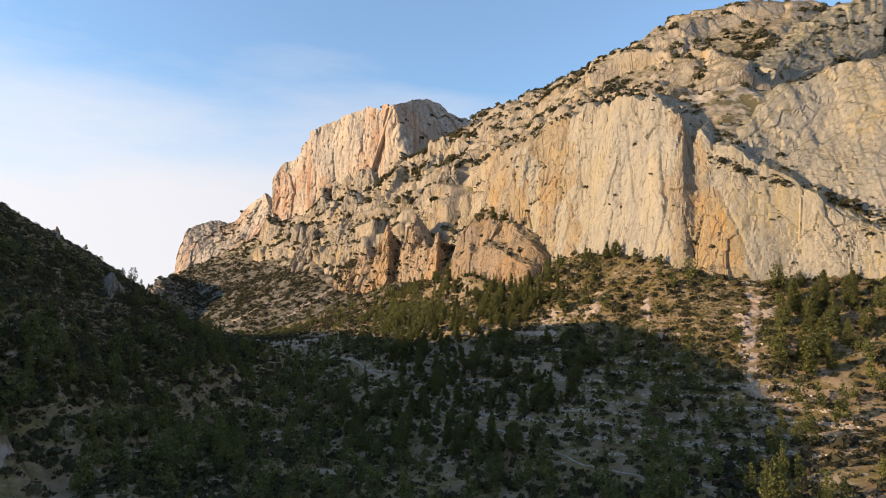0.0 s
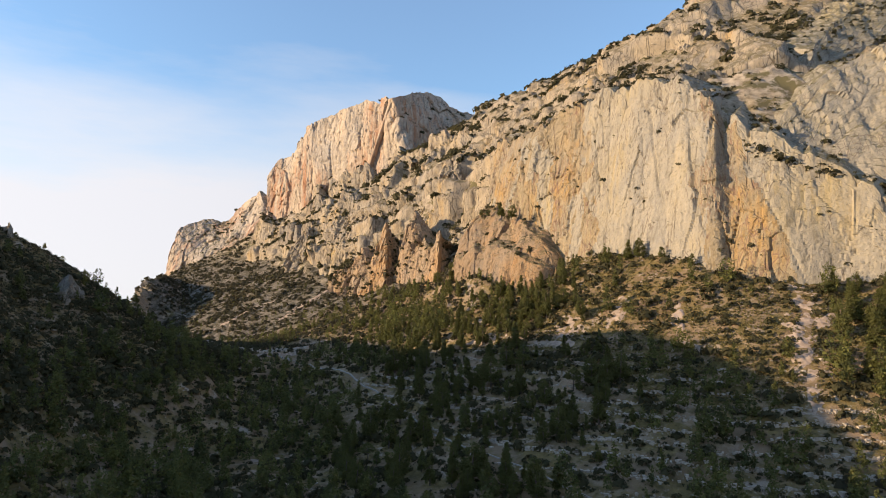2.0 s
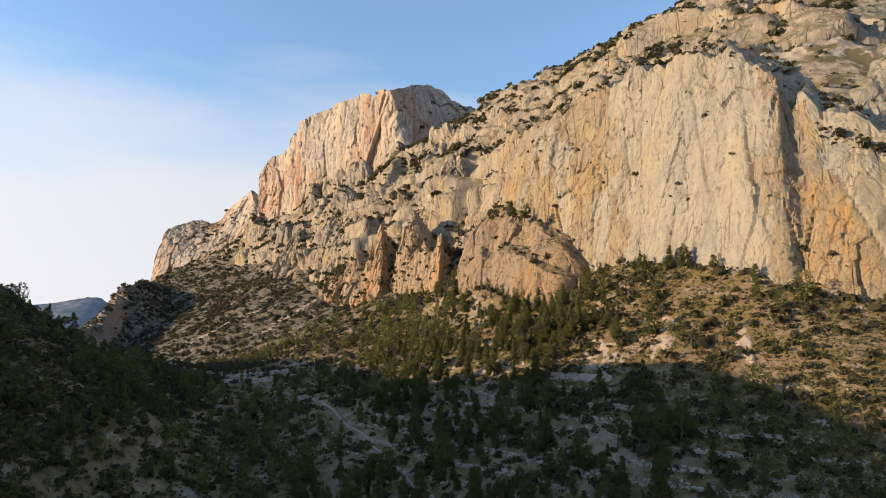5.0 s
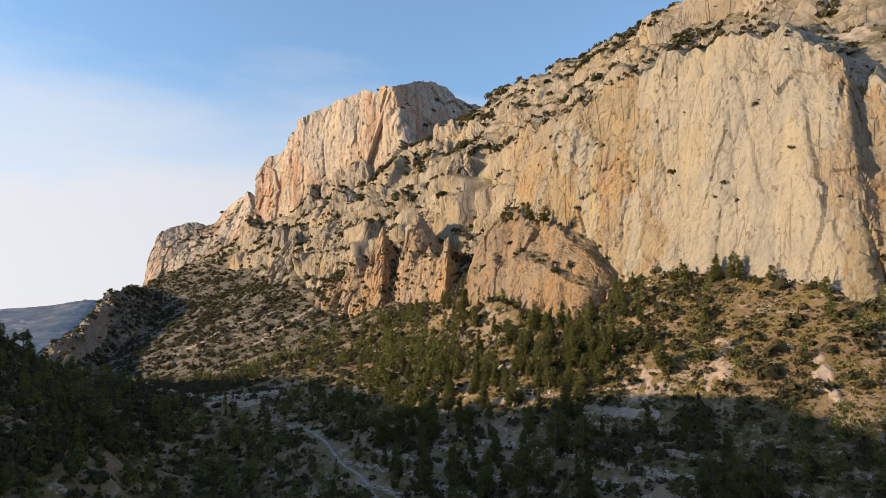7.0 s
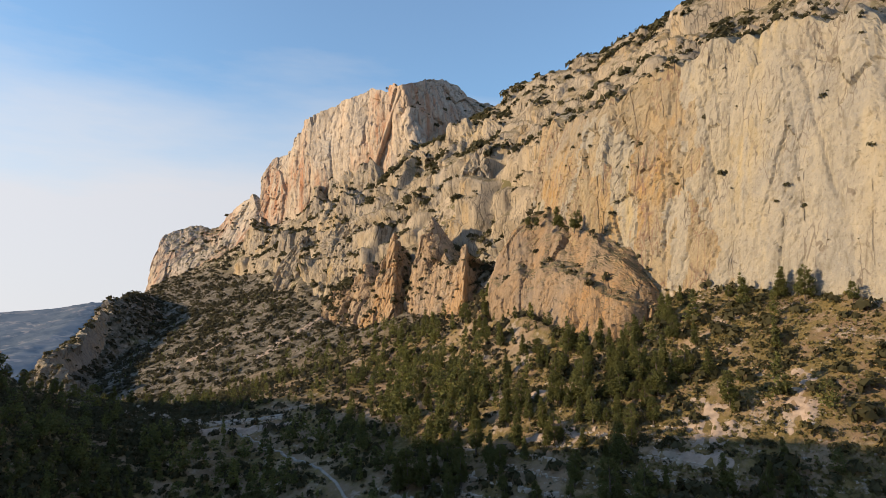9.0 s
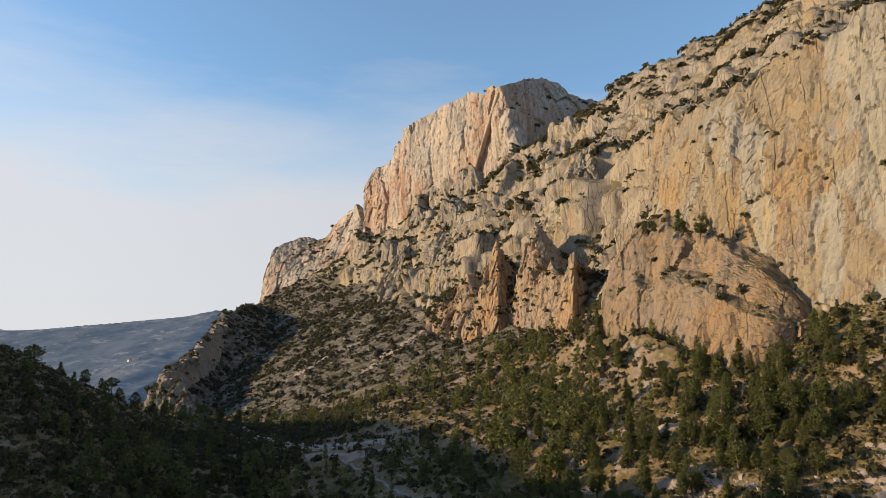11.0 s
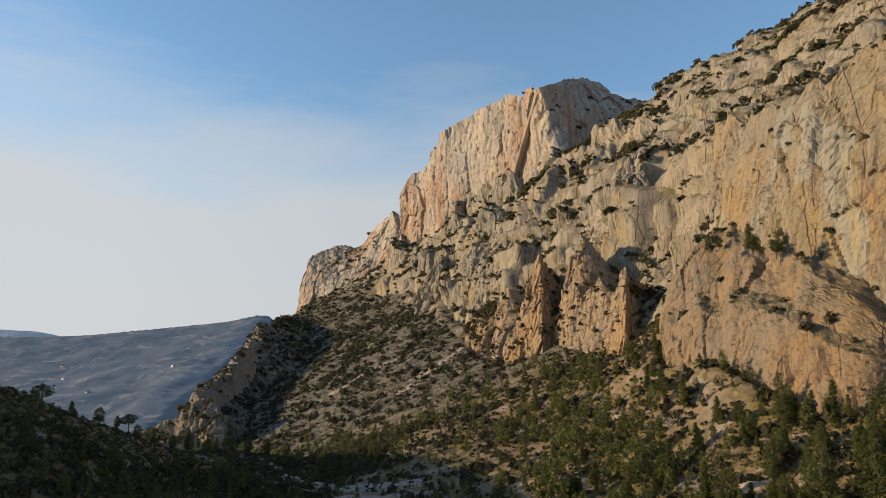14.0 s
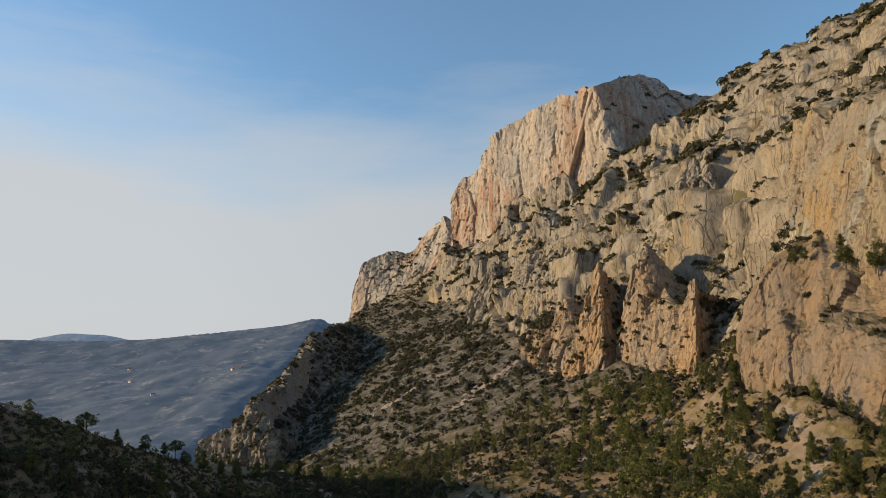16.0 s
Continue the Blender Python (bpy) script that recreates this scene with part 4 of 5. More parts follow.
draped("trail", TRAIL, lambda u: 0.85 - 0.4 * min(1, max(0, 2.5 * u - 0.9)), GRAVEL, "narrow pale gravel trail through scrub", "trail", 0.22, 0.15)
# bare slides of stone: their lines, widths and labels
SLIDES = [
    ([(109, 230), (107, 221), (103, 212), (97, 203), (91, 191), (86, 180)], lambda u: 8.5 - 4.5 * u, "pale scree gully below the cliff"),
    ([(51, 262), (46, 257), (41, 250), (38, 246)], lambda u: 3 + 8 * u * (1.3 - u), "patch of bare pinkish scree"),
    ([(63, 252), (58, 246), (52, 240)], lambda u: 5.5, "patch of bare pinkish scree"),
    ([(-76, 487), (-82, 480), (-90, 470), (-101, 459), (-112, 448)], lambda u: 3 + 6 * u, "long tongue of scree on the slope"),
    ([(26, 284), (17, 286), (8, 290), (2, 297)], lambda u: 5.5, "bare orange earth bank between pines"),
    ([(44, 238), (37, 243), (30, 250)], lambda u: 4.5, "patch of bare pinkish scree"),
    ([(-122, 505), (-133, 494), (-146, 482), (-158, 470)], lambda u: 3 + 4 * u, "long tongue of scree on the slope"),
    ([(78, 240), (74, 232), (70, 226)], lambda u: 3.5, "small patch of bare scree on the slope"),
    ([(40, 219), (34, 221), (28, 225)], lambda u: 1.7, "terrace of bare pale earth among scrub"),
    ([(46, 214), (39, 213), (33, 214)], lambda u: 1.3, "terrace of bare pale earth among scrub"),
    ([(22, 262), (14, 266), (6, 272)], lambda u: 3.5, "bare orange earth bank between pines"),
]
for k, (line, wide, label) in enumerate(SLIDES):
    draped("scree_%d" % (k + 1), [(*c, 0) for c in line], lambda u, w=wide: 1.9 * w(u), SCREE, label, "scree", 0.18, 0.5, 0.5, 27, 0.9)
SLIDE_LINES = np.concatenate([resample(line, 1.5) for line, _, _ in SLIDES])


def bare(x, y, reach=1.4):
    """Whether a place lies on a slide of stone."""
    return near(SLIDE_LINES, x, y)[0] < reach


draped("old_road", [(-116, 340, 0), (-106, 330, 0), (-94, 328, 0), (-80, 330, 0), (-64, 333, 0)], 4.5, GRAVEL, "pale old road along the valley", "road", 0.4, 0.1)

draped("road_slope", [(-118, 332, 0), (-107, 323, 0), (-93, 320.5, 0), (-79, 322.5, 0), (-62, 326, 0), (-54, 326, 0)], 5.5, SCREE, "pale rubble slope tipped below the old road", "scree", 0.25, 0.4, 0.5, 23, 0.55)

# the road's retaining bank of pale rubble, course upon course
bank = new("road_bank")
tagged(bank, "low rubble retaining wall below the old road", "wall")
line = resample([(-114, 336, 0), (-105, 327, 0), (-93, 325, 0), (-79, 327, 0), (-63, 330, 0)], 1.15)
tan = np.gradient(line[:, :2], axis=0)
stone_meshes = []
for k in range(6):
    bm = bmesh.new()
    bmesh.ops.create_cube(bm, size=1)
    for v in bm.verts:
        v.co = Vector((v.co.x * RNG.uniform(0.95, 1.3), v.co.y * RNG.uniform(0.7, 1.0), v.co.z * RNG.uniform(0.55, 0.8)))
    bmesh.ops.bevel(bm, geom=list(bm.edges), offset=0.1, segments=1, affect="EDGES")
    me = bpy.data.meshes.new("stone")
    bm.to_mesh(me)
    bm.free()
    me.materials.append(STONE)
    stone_meshes.append(me)
for row in range(3):
    for k in range(len(line)):
        if RNG.random() < 0.22 + 0.2 * row + 0.5 * float(perlin(np.array([[k / 6.0, row / 3.0, 4.0]]))[0]):
            continue
        x, y = line[k, 0] + RNG.normal() * 0.15, line[k, 1] + row * 0.22
        ob = new("stone", stone_meshes[RNG.integers(0, 6)])
        ob.parent = bank
        ob.matrix_world = pose(x, y, float(on_ground(line[k, 0], line[k, 1])) + 0.05 + row * 0.55 + RNG.normal() * 0.1, RNG.normal() * 9, RNG.normal() * 9, math.degrees(math.atan2(tan[k, 1], tan[k, 0])) + RNG.normal() * 16) @ Matrix.Scale(RNG.uniform(0.6, 1.15), 4)


# ---- pines ----
def pine_parts(high, wide, seed, shape, clumps=104, tufts=42):
    """Meshes of a pine: a leaning tapered trunk with limbs, and a crown of many small tufts, loose and uneven."""
    rng = np.random.default_rng(seed)
    bm = bmesh.new()
    lean = rng.normal(size=2) * 0.05 * high

    def bone(a, b, r0, r1, sides=6):
        a, b = np.array(a, float), np.array(b, float)
        q = Vector(b - a).to_track_quat("Z", "Y").to_matrix()
        rings = []
        for c, r in ((a, r0), (b, r1)):
            rings.append([bm.verts.new(Vector(c) + q @ Vector((r * math.cos(t), r * math.sin(t), 0))) for t in np.arange(sides) * 2 * math.pi / sides])
        for k in range(sides):
            bm.faces.new([rings[0][k], rings[0][(k + 1) % sides], rings[1][(k + 1) % sides], rings[1][k]])

    def spine(t):
        return np.array([lean[0] * t * t, lean[1] * t * t, high * t])

    knots = np.linspace(0, 0.92, 6)
    for a, b in zip(knots[:-1], knots[1:]):
        bone(spine(a) - (0, 0, 0.6 if a == 0 else 0), spine(b), 0.028 * high * (1 - 0.85 * a), 0.028 * high * (1 - 0.85 * b))
    tips = []
    for k in range(clumps):
        t = rng.uniform(0, 1)
        if shape == "cone":
            h, r = 0.10 + 0.90 * t**0.9, 0.5 * wide * (1.03 - t) ** 0.85
        elif shape == "umbrella":
            h, r = 0.52 + 0.44 * t, 0.5 * wide * (1 - (2 * t - 0.75) ** 2 * 0.6)
        else:
            h, r = 0.22 + 0.74 * t, 0.5 * wide * math.sin(math.pi * (0.16 + 0.78 * t)) ** 0.7
        turn = rng.uniform(0, 2 * math.pi)
        lobe = 0.82 + 0.22 * math.sin(2 * turn + seed) * math.sin(5 * t + seed) + rng.normal() * 0.12
        d = r * lobe * rng.uniform(0.35, 1.0) ** 0.5
        tip = spine(h * 0.95) + (d * math.cos(turn), d * math.sin(turn), 0.02 * high * rng.normal())
        tips.append((tip, 0.07 * high * rng.uniform(0.7, 1.25) * (1.15 - 0.6 * h)))
        if k % 9 == 0:
            bone(spine(max(0.12, h * 0.95 - 0.5 * d / high)), tip, 0.007 * high, 0.002 * high, 4)
    trunk = bpy.data.meshes.new("trunk")
    bm.to_mesh(trunk)
    bm.free()
    trunk.materials.append(BARK)
    c = np.repeat(np.array([t for t, _ in tips]), tufts, 0)
    r = np.repeat(np.array([q for _, q in tips]), tufts)
    n = len(c)
    off = rng.normal(size=(n, 3)) * (0.75, 0.75, 0.5)
    c = c + off * r[:, None] * 0.8
    a = rng.normal(size=(n, 3))
    a /= np.linalg.norm(a, axis=1)[:, None]
    up = off + rng.normal(size=(n, 3)) * 0.6 + (0, 0, 0.5)
    b = np.cross(a, up)
    b /= np.linalg.norm(b, axis=1)[:, None] + 1e-9
    size = (r * rng.uniform(0.22, 0.40, n))[:, None]
    a, b = a * size, b * size * 0.75
    crown = quads("crown", np.stack([c - a, c + a * 0.6 - b, c + a * 0.8 + b], 1), PINE)
    return trunk, crown


KINDS = [("cone", 0.42), ("cone", 0.48), ("round", 0.54), ("round", 0.46), ("cone", 0.36), ("umbrella", 0.85), ("round", 0.66)]
PINES = [pine_parts(8.0, 8.0 * w, 40 + k, kind) for k, (kind, w) in enumerate(KINDS)]


def plant(x, y, high, kind, label="dark green pine tree on the stony slope", z=None, group="pines of the valley"):
    ob = new("pine_tree")
    k = high / 8.0
    z = float(on_ground(x, y)) - 0.1 if z is None else z
    ob.matrix_world = pose(x, y, z, RNG.normal() * 3, RNG.normal() * 3, RNG.uniform(0, 360)) @ Matrix.Diagonal((k * RNG.uniform(0.85, 1.2), k * RNG.uniform(0.85, 1.2), k, 1))
    for name, me in zip(("trunk", "crown"), PINES[kind]):
        leaf = new(name, me)
        leaf.parent = ob
    return tagged(ob, label, "tree", group)


# trees that stand alone: on the spur's crest, at the cliff's foot, on ledges and on the skyline
LONE = [(-140, 276, 6.6, 5), (-139.2, 284, 4.4, 1), (-138.6, 288, 2.2, 6), (-138.2, 292, 4.6, 6), (-137.8, 298, 3.8, 3), (-137.5, 302, 5.6, 5), (-137.3, 305.5, 4.4, 2),
        (-137, 312, 5.4, 6), (-136, 319, 4.4, 2), (-135.5, 325, 6.2, 3), (-134, 333, 5.4, 6), (-131, 341, 6, 5), (-129, 349, 6, 1), (-126, 356, 5.6, 3), (-123, 364, 6, 2),
        (-121, 372, 5, 0), (-141, 262, 3, 6), (-143, 254, 2.6, 2), (-148, 246, 3, 3)]
FOOTED = [(54, 297, 5.0, 0), (63, 287, 4.0, 3), (66, 284, 5, 4), (71, 277, 8, 4), (74, 271, 9, 2), (79, 261, 5, 6), (85, 249, 5, 3), (117, 223, 8, 0), (122, 219, 7, 2)]
UNDER = [(36, 283, 8, 0), (31, 281, 9, 1), (26, 287, 8, 4), (21, 294, 9, 0), (17, 301, 7, 3), (12, 310, 8, 1), (6, 321, 8, 0),
         (29, 276, 7, 2), (38, 277, 8, 4), (2, 333, 9, 1), (-1, 342, 8, 4), (3, 358, 8, 0), (-4, 362, 9, 2)]
for x, y, h, k in LONE:
    plant(x, y, h, k, "lone pine dark against the sky on a crest", group="pines on the crest")
for x, y, h, k in FOOTED:
    plant(x, y, h, k, "pine standing close against a pale cliff", group="pines at the cliff")
GULLY = [(108, 204, 11, 0), (114, 208, 12, 4), (113, 197, 10, 1), (105, 188, 9, 0), (111, 190, 10, 4), (120, 198, 11, 0), (127, 200, 12, 1), (117, 213, 10, 4), (124, 209, 11, 0),
         (102, 181, 8, 3), (119, 189, 9, 1), (132, 205, 10, 4), (126, 191, 9, 2), (109, 181, 8, 0), (116, 203, 12, 0), (121, 205, 10, 1)]
for x, y, h, k in GULLY:
    plant(x, y, h, k, "tall slender pine beside the scree gully", group="pines of the gully")
for x, y, h, k in UNDER:
    plant(x, y, 0.85 * h, k, "small pine below the ochre buttress", group="pines below the buttress")
for x, y, z, h, k in ((27, 334, 96.5, 8.5, 0), (31, 327, 94.5, 7.5, 2), (18, 345, 99, 4, 3), (22, 352, 100, 4, 2)):
    plant(x, y, h, k, "pine on the ledge above the buttress", z, "pines on the buttress")
for x, y, h, k in ((55, 512, 7, 5), (48, 520, 6, 5), (62, 500, 4, 3), (152, 412, 4, 3), (205, 408, 6, 5), (212, 410, 5, 3), (110, 436, 4, 3), (128, 426, 4, 6)):
    plant(x, y, h, k, "small pine on the skyline of the hill", group="pines on the skyline")


def sow(n, x0, x1, y0, y1, gap, wanted):
    """Random places at least gap apart, kept with the chance that wanted(x, y, s) gives."""
    x, y = RNG.uniform(x0, x1, n), RNG.uniform(y0, y1, n)
    s, _ = up_slope(x, y)
    keep = RNG.random(n) < wanted(x, y, s)
    x, y = x[keep], y[keep]
    taken, out = set(), []
    for k in range(len(x)):
        cell = (int(x[k] // gap), int(y[k] // gap))
        if cell not in taken:
            taken.add(cell)
            out.append(k)
    return x[out], y[out]


def wood(x, y, s):
    clump = np.clip(0.5 + 1.6 * perlin(xyz(x, y) / 28), 0, 1)
    below = np.clip((-s - 2) / 6, 0, 1)
    c = below * (0.3 + 0.7 * clump) * 0.8
    c = np.where((y > 245) & (y < 400) & (s > -62) & (x < 50), c * np.clip(0.9 + 1.8 * perlin(xyz(x, y) / 17 + 9), 0.1, 1.7) * np.where((y > 318) & (x > -55), 1.9, 1.0), c)
    c = np.where((x > 75) & (y < 226), c * 0.35, c)
    c = np.where((x > 45) & (x < 95) & (s > -34), c * 0.22, c)
    c = np.where((y > 410), c * 0.42, c)
    c = np.where((x < -108) & (y < 345), c * 0.3 + 0.2 * np.clip((y - 285) / 30, 0, 1), c)
    c = np.where((x > -5) & (x < 85) & (y < 262), c * 0.95, c)
    c = np.where((x > -110) & (x < -15) & (y < 325), c * 1.3, c)
    c = np.where((x > -60) & (x < 60) & (y > 245) & (y < 330) & (s < -14), c * np.where(y > 292, 1.6, 0.9), c)
    c = np.where((x < -105) & (y > 345) & (y < 400), 0.8 * c, c)
    crest, _ = near(SPUR, x, y)
    c = np.where((x > -118) & (x < -55) & (y > 314) & (y < 342), 0.12 * c, c)
    knoll, _ = near(RIB, x, y)
    c = np.where((crest < 8) | (knoll < 22), 0, c)
    d, _ = near(TRAIL, x, y)
    return np.where((d < 3.0) | (behind_feet(x, y) > -2.0) | bare(x, y, 3.2), 0, c)


# the grove below the buttress
ux, uy = sow(420, -22, 52, 262, 312, 6.5, lambda x, y, s: np.where((behind_feet(x, y) > -3) | (s > -6), 0, np.clip(0.34 + 1.1 * perlin(xyz(x, y) / 15 + 31), 0.04, 0.9)))
for k in range(min(55, len(ux))):
    plant(ux[k], uy[k], RNG.uniform(5.0, 9.5), int(RNG.choice(5, p=[0.26, 0.2, 0.2, 0.18, 0.16])), "dark pine of the grove below the rocks", group="pines of the grove")

tx, ty = sow(13000, -240, 150, 120, 600, 3.8, wood)
order = np.argsort(np.hypot(tx - 10, 0.7 * (ty - 225)))
tx, ty = tx[order], ty[order]
th = (2.8 + RNG.gamma(2.2, 1.45, len(tx))).clip(2.8, 10.0) * np.where(ty > 430, 0.62, 1.0) * np.where((tx < -45) & (ty > 325), 0.6, 1.0) * np.where((tx > 90) & (ty < 228), 1.3, 1.0) * np.where((tx > -30) & (ty > 265) & (ty < 390), 1.2, 1.0)
foot = np.min([near(line, tx, ty)[0] for line in FEET], 0)
th = th * np.clip(foot / 22, 0.6, 1.0)
tk = RNG.choice(7, len(tx), p=[0.22, 0.2, 0.16, 0.16, 0.14, 0.02, 0.1])
for k in range(min(215, len(tx))):
    plant(tx[k], ty[k], th[k], int(tk[k]))


def mesh_quads(me):
    co = np.empty(len(me.vertices) * 3, np.float32)
    me.vertices.foreach_get("co", co)
    return co.reshape(-1, 3, 3)


CROWNS = [mesh_quads(c) for _, c in PINES]
many = []
for k in range(215, len(tx)):
    a, q = RNG.uniform(0, 2 * math.pi), th[k] / 8.0
    c, s = math.cos(a) * q, math.sin(a) * q
    crown = CROWNS[tk[k]][::11]
    mid = crown.mean(1, keepdims=True)
    crown = mid + (crown - mid) * 2.1
    z = float(on_ground(tx[k], ty[k]))
    many.append(np.stack([crown[..., 0] * c - crown[..., 1] * s + tx[k], crown[..., 0] * s + crown[..., 1] * c + ty[k], crown[..., 2] * q + z], -1))
if many:
    tagged(new("distant_pines", quads("distant_pines", np.concatenate(many), PINE)), "scattered dark pines on the far slopes", "trees", kind="stuff")


# ---- scrub ----
def bushes(name, at, size, blades, mat, label, leaf=1.9):
    """Low bushes: each a dome of loose leafy blades."""
    n = len(at)
    c, r = np.repeat(at, blades, 0), np.repeat(size, blades)
    off = RNG.normal(size=(n * blades, 3))
    off /= np.linalg.norm(off, axis=1)[:, None]
    off[:, 2] = np.abs(off[:, 2]) * 0.85 + 0.05
    lump = np.repeat(RNG.uniform(0.75, 1.25, (n, 3)), blades, 0)
    c = c + off * lump * (r * RNG.uniform(0.5, 1.0, n * blades))[:, None]
    a = RNG.normal(size=(n * blades, 3))
    a -= off * (a * off).sum(1)[:, None] * 0.7
    a /= np.linalg.norm(a, axis=1)[:, None]
    b = np.cross(a, off)
    b /= np.linalg.norm(b, axis=1)[:, None] + 1e-9
    q = (r * RNG.uniform(0.6, 1.2, n * blades) * leaf / math.sqrt(blades))[:, None]
    return tagged(new(name, quads(name, np.stack([c - a * q, c + a * q * 0.6 - b * q * 0.9, c + a * q * 0.8 + b * q * 0.9], 1).astype(np.float32), mat)), label, "scrub", kind="stuff")


def heath(x, y, s):
    c = np.clip(np.where((x < -35) & (y < 300), 1.1, 0.7) + 1.3 * perlin(xyz(x, y) / 13 + 40), 0.06, 1)
    knoll, _ = near(RIB, x, y)
    c = np.where(knoll < 16, 0.25 * c, c)
    c = np.where((y > 395) & (s < 8), np.clip(0.36 + 1.9 * perlin(xyz(x, y) / 8 + 70) + 1.1 * perlin(xyz(x, y) / 25 + 7) + 0.12 * np.clip((y - 560) / 60, 0, 1), 0.05, 0.8), c)
    c = np.where((x > 25) & (x < 112) & (s > -46) & (s < 0), np.clip(c + 0.05, 0.05, 0.9), c)
    c = np.where((x > -45) & (x < 60) & (y > 268) & (y < 400) & (s > -48) & (s < 2), np.clip(c + 0.35, 0, 1), c)
    c = np.where((x > 95) & (s > 18), np.clip(5 * (perlin(xyz(x, y) / 19 + 12) + 0.4 * perlin(xyz(x, y) / 5) - 0.02), 0.01, 0.7), c)
    c = np.where(craggy(x, y, s) > 0.2, 0, c)
    d, _ = near(TRAIL, x, y)
    return np.where((d < 1.6) | bare(x, y), 0, c)


sx, sy = sow(75000, -270, 190, 125, 620, 1.2, heath)
mx, my = sow(60000, -350, 130, 380, 820, 2.1, heath)
wx, wy = sow(95000, -250, -85, 110, 400, 1.25, lambda x, y, s: np.full(len(x), 0.95))
lx, ly = sow(16000, -150, 150, -60, 150, 2.2, heath)
sx, sy = np.r_[sx, mx, wx, lx], np.r_[sy, my, wy, ly]
size = RNG.gamma(2.2, 0.36, len(sx)).clip(0.3, 2.3) * np.clip(sy / 450, 1.0, 1.35) * np.where((sx < -95) & (sy < 400), 1.15, 1.0) * np.where((sx > 20) & (sx < 112) & (sy > 205) & (sy < 330), 1.25, 1.0)
crest, _ = near(SPUR, sx, sy)
size = np.where(crest < 12, np.minimum(size, 0.9), size)
close = (sy < 320) & (sx > -100) & (sy - 0.4 * sx > 130)
bushes("scrub", np.c_[sx, sy, on_ground(sx, sy)][close], size[close], 24, BUSH, "low olive scrub on stony ground")
spur = ~close & (sx < -85) & (sy < 400)
away = ~close & ~spur
order = np.argsort(SPUR[:, 1])
spur &= sx > np.interp(sy, SPUR[order, 1], SPUR[order, 0]) - 9
bushes("spur_scrub", np.c_[sx, sy, on_ground(sx, sy)][spur], size[spur], 28, BUSH, "dense dark scrub over the shaded spur", 1.35)
bushes("far_scrub", np.c_[sx, sy, on_ground(sx, sy)][away], size[away], 11, BUSH, "grey-green scrub on the slopes")
band = resample([(108, 250, 108), (114, 244, 102), (122, 239, 97), (137, 232, 90), (155, 219, 78), (175, 200, 68)], 0.8)
LEDGES += [band[:, :3] + RNG.normal(size=(len(band), 3)) * (1.6, 1.6, 1.0) for k in range(4)]
brow = resample([(42, 348, 142), (60, 322, 148), (71, 309, 153), (81, 293, 154), (89, 275, 145), (94, 263, 130), (99, 257, 122)], 1.6)
LEDGES += [brow[:, :3] + RNG.normal(size=(len(brow), 3)) * (2.2, 2.2, 0.6) + (1.5, 1.5, 0.2) for k in range(1)]
gap = resample([(22, 364, 105), (29, 361, 107.5), (38, 350, 103.5), (43, 333, 95), (48, 319, 85.5), (52, 312, 78.5), (55, 309, 72)], 0.9)
LEDGES += [gap[:, :3] + RNG.normal(size=(len(gap), 3)) * (1.5, 1.5, 0.5) + (1.0, 1.5, 0.3) for k in range(4)]
led = np.concatenate(LEDGES)
if len(led) > 12000:
    led = led[RNG.choice(len(led), 12000, replace=False)]
if len(SHELVES) > 15000:
    SHELVES = SHELVES[RNG.choice(len(SHELVES), 15000, replace=False)]
far = np.hypot(SHELVES[:, 0], SHELVES[:, 1] - 150)
bushes("shelf_scrub", SHELVES, RNG.gamma(3.0, 0.40, len(SHELVES)).clip(0.4, 3.2) * (0.75 + far / 800), 15, BUSH, "dark bushes crowding the mountain's shelves")
far = np.hypot(led[:, 0], led[:, 1] - 150)
bushes("ledge_scrub", led, RNG.gamma(3.0, 0.27, len(led)).clip(0.3, 2.3) * (0.8 + far / 900), 18, BUSH, "dark bushes rooted on rock ledges")


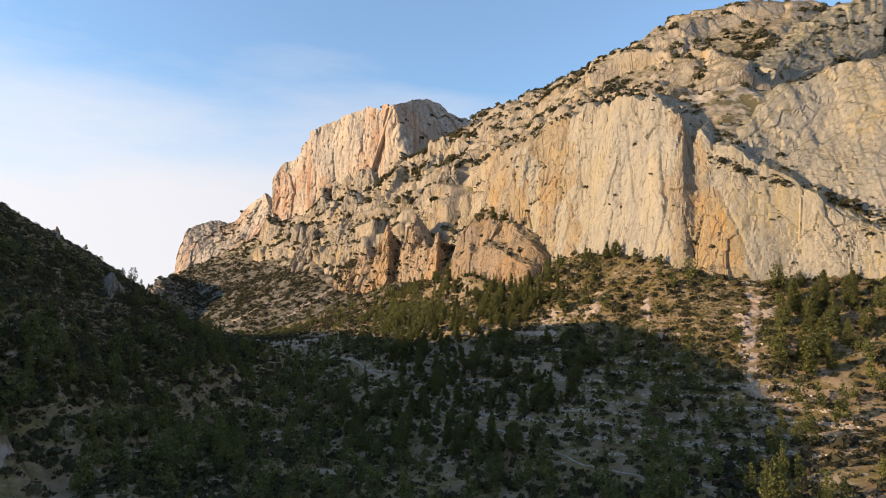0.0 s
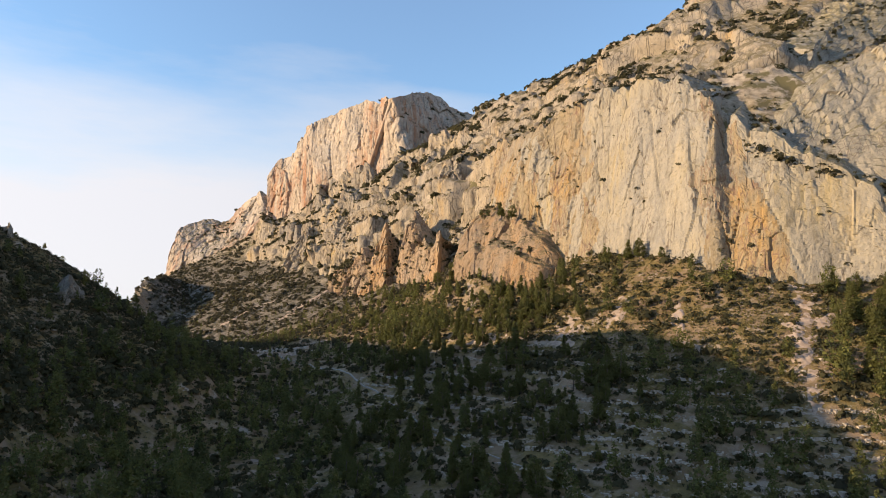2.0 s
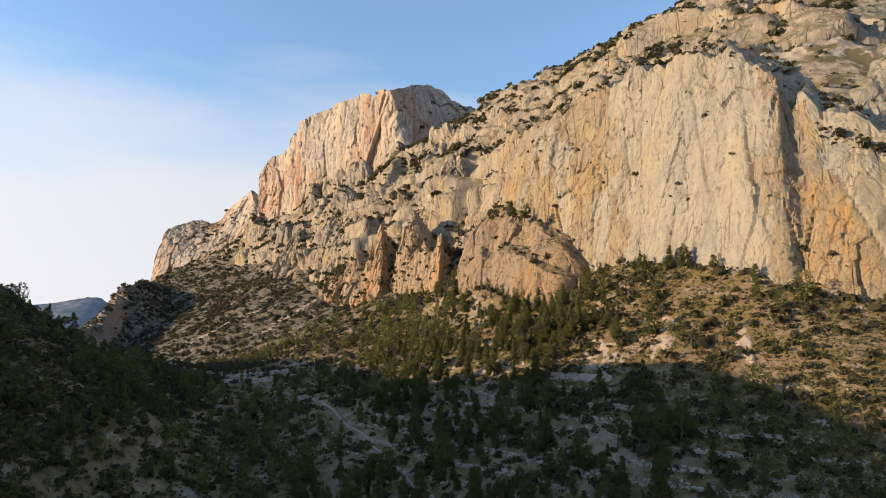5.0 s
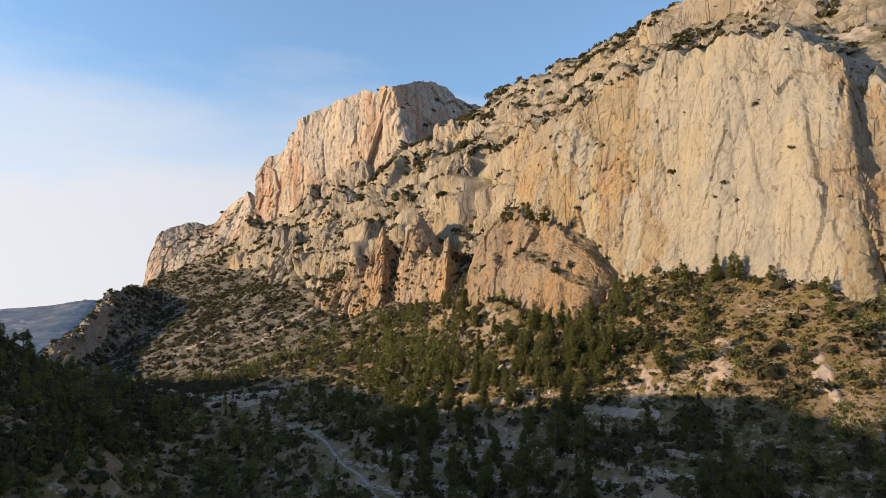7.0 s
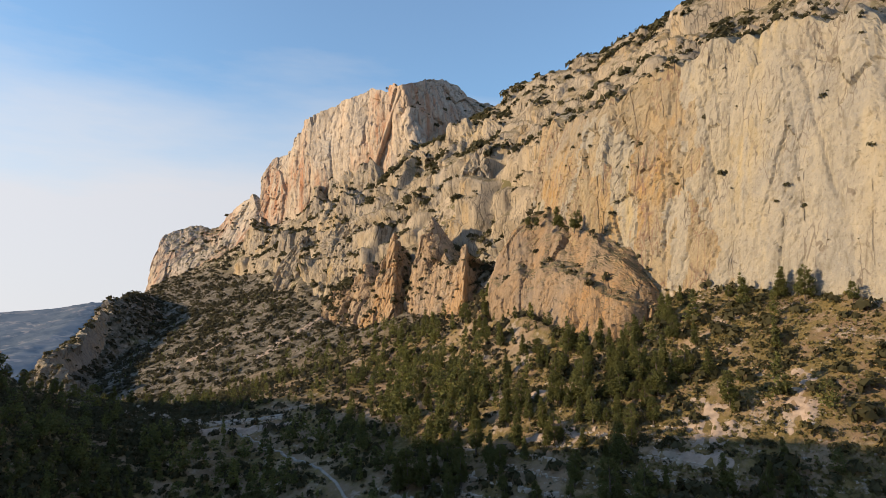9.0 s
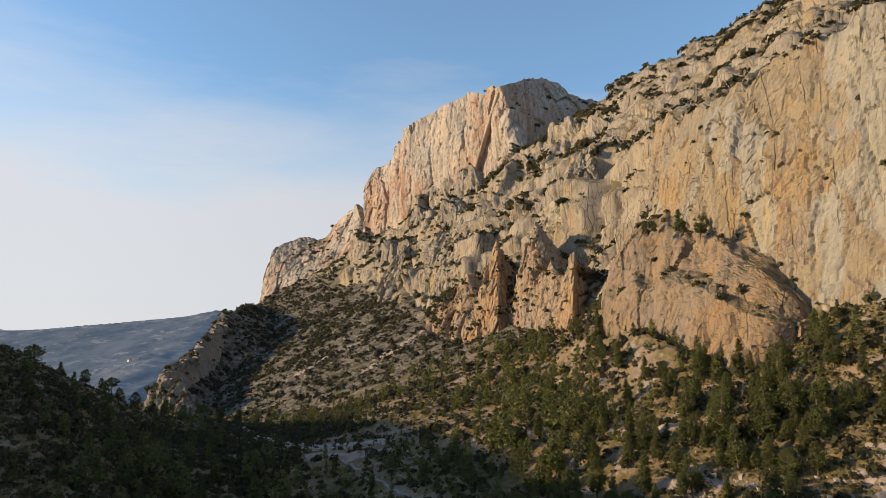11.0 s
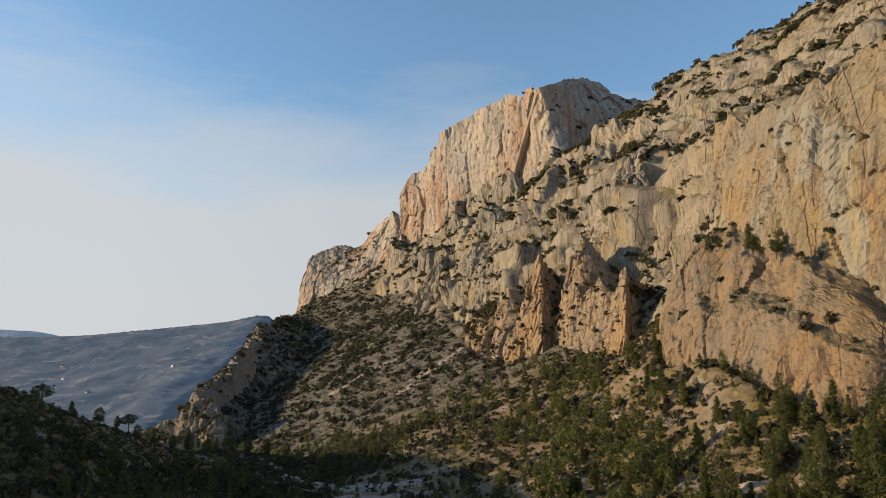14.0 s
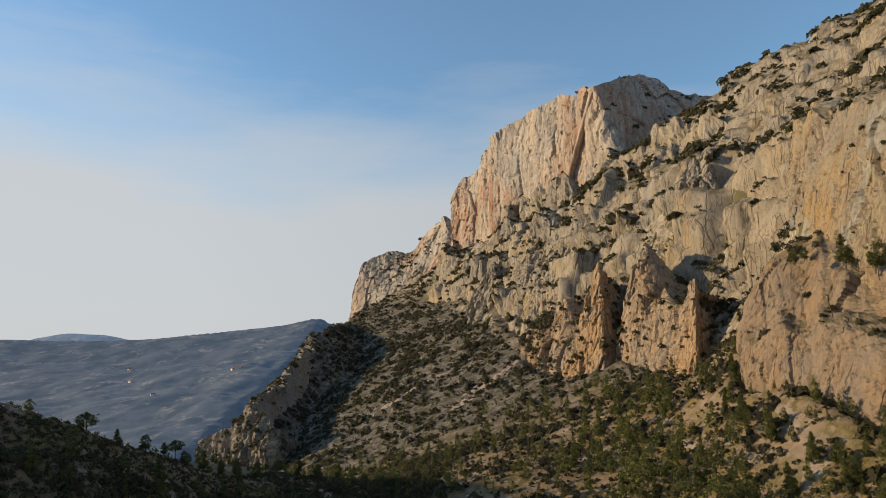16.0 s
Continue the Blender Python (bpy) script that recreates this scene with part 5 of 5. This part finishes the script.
# ---- loose stones ----
rx, ry = sow(14000, -260, 160, 125, 600, 2.0, lambda x, y, s: np.clip(0.3 + 1.6 * perlin(xyz(x, y) / 17 + 80), 0.02, 0.9))
rs = RNG.gamma(2.2, 0.12, len(rx)).clip(0.12, 1.0)
c = np.c_[rx, ry, on_ground(rx, ry) + 0.12 * rs]
corner = np.array([(x, y, z) for x in (-1, 1) for y in (-1, 1) for z in (-1, 1)], float)
sides = np.array([(0, 1, 3, 2), (4, 6, 7, 5), (0, 4, 5, 1), (2, 3, 7, 6), (0, 2, 6, 4), (1, 5, 7, 3)])
v = corner[None] * RNG.uniform(0.35, 1.0, (len(c), 8, 3)) * (rs[:, None] * RNG.uniform(0.6, 1.2, (len(c), 3)))[:, None] * (1, 1, 0.6) + c[:, None]
tagged(new("loose_stones", quads("loose_stones", v[:, sides].reshape(-1, 4, 3), STONE)), "pale loose limestone blocks on the slopes", "stones", kind="stuff")
# rubble along the risers of the old terraces
wx, wy = sow(260000, -40, 100, 145, 268, 0.42, lambda x, y, s: np.clip(2 - np.abs(s + 62) / 20, 0, 1) * np.clip((-s - 46) / 6, 0.04, 1) * (np.abs(terrace_phase(x, y) - 0.74) < 0.10) * np.clip(0.6 + 1.3 * perlin(xyz(x, y) / 14), 0, 0.95))
ws = RNG.gamma(3.0, 0.095, len(wx)).clip(0.14, 0.6)
c = np.c_[wx, wy, on_ground(wx, wy) + 0.1 * ws]
v = corner[None] * RNG.uniform(0.5, 1.0, (len(c), 8, 3)) * (ws[:, None] * RNG.uniform(0.7, 1.3, (len(c), 3)))[:, None] * (1, 1, 0.7) + c[:, None]
tagged(new("terrace_rubble", quads("terrace_rubble", v[:, sides].reshape(-1, 4, 3), STONE)), "pale dry-stone rubble along old terraces", "stones", kind="stuff")

# dry grass and small herbs on the sunny slope
hx, hy = sow(110000, 5, 150, 185, 305, 0.55, lambda x, y, s: np.where((s < 0) & (s > -60), np.clip(0.5 + 1.2 * perlin(xyz(x, y) / 6 + 9), 0.05, 1) * ~bare(x, y, 1.4), 0))
bushes("dry_grass", np.c_[hx, hy, on_ground(hx, hy)], RNG.gamma(3.0, 0.1, len(hx)).clip(0.15, 0.6), 8, HERB, "dry tawny grass and herbs on the slope")
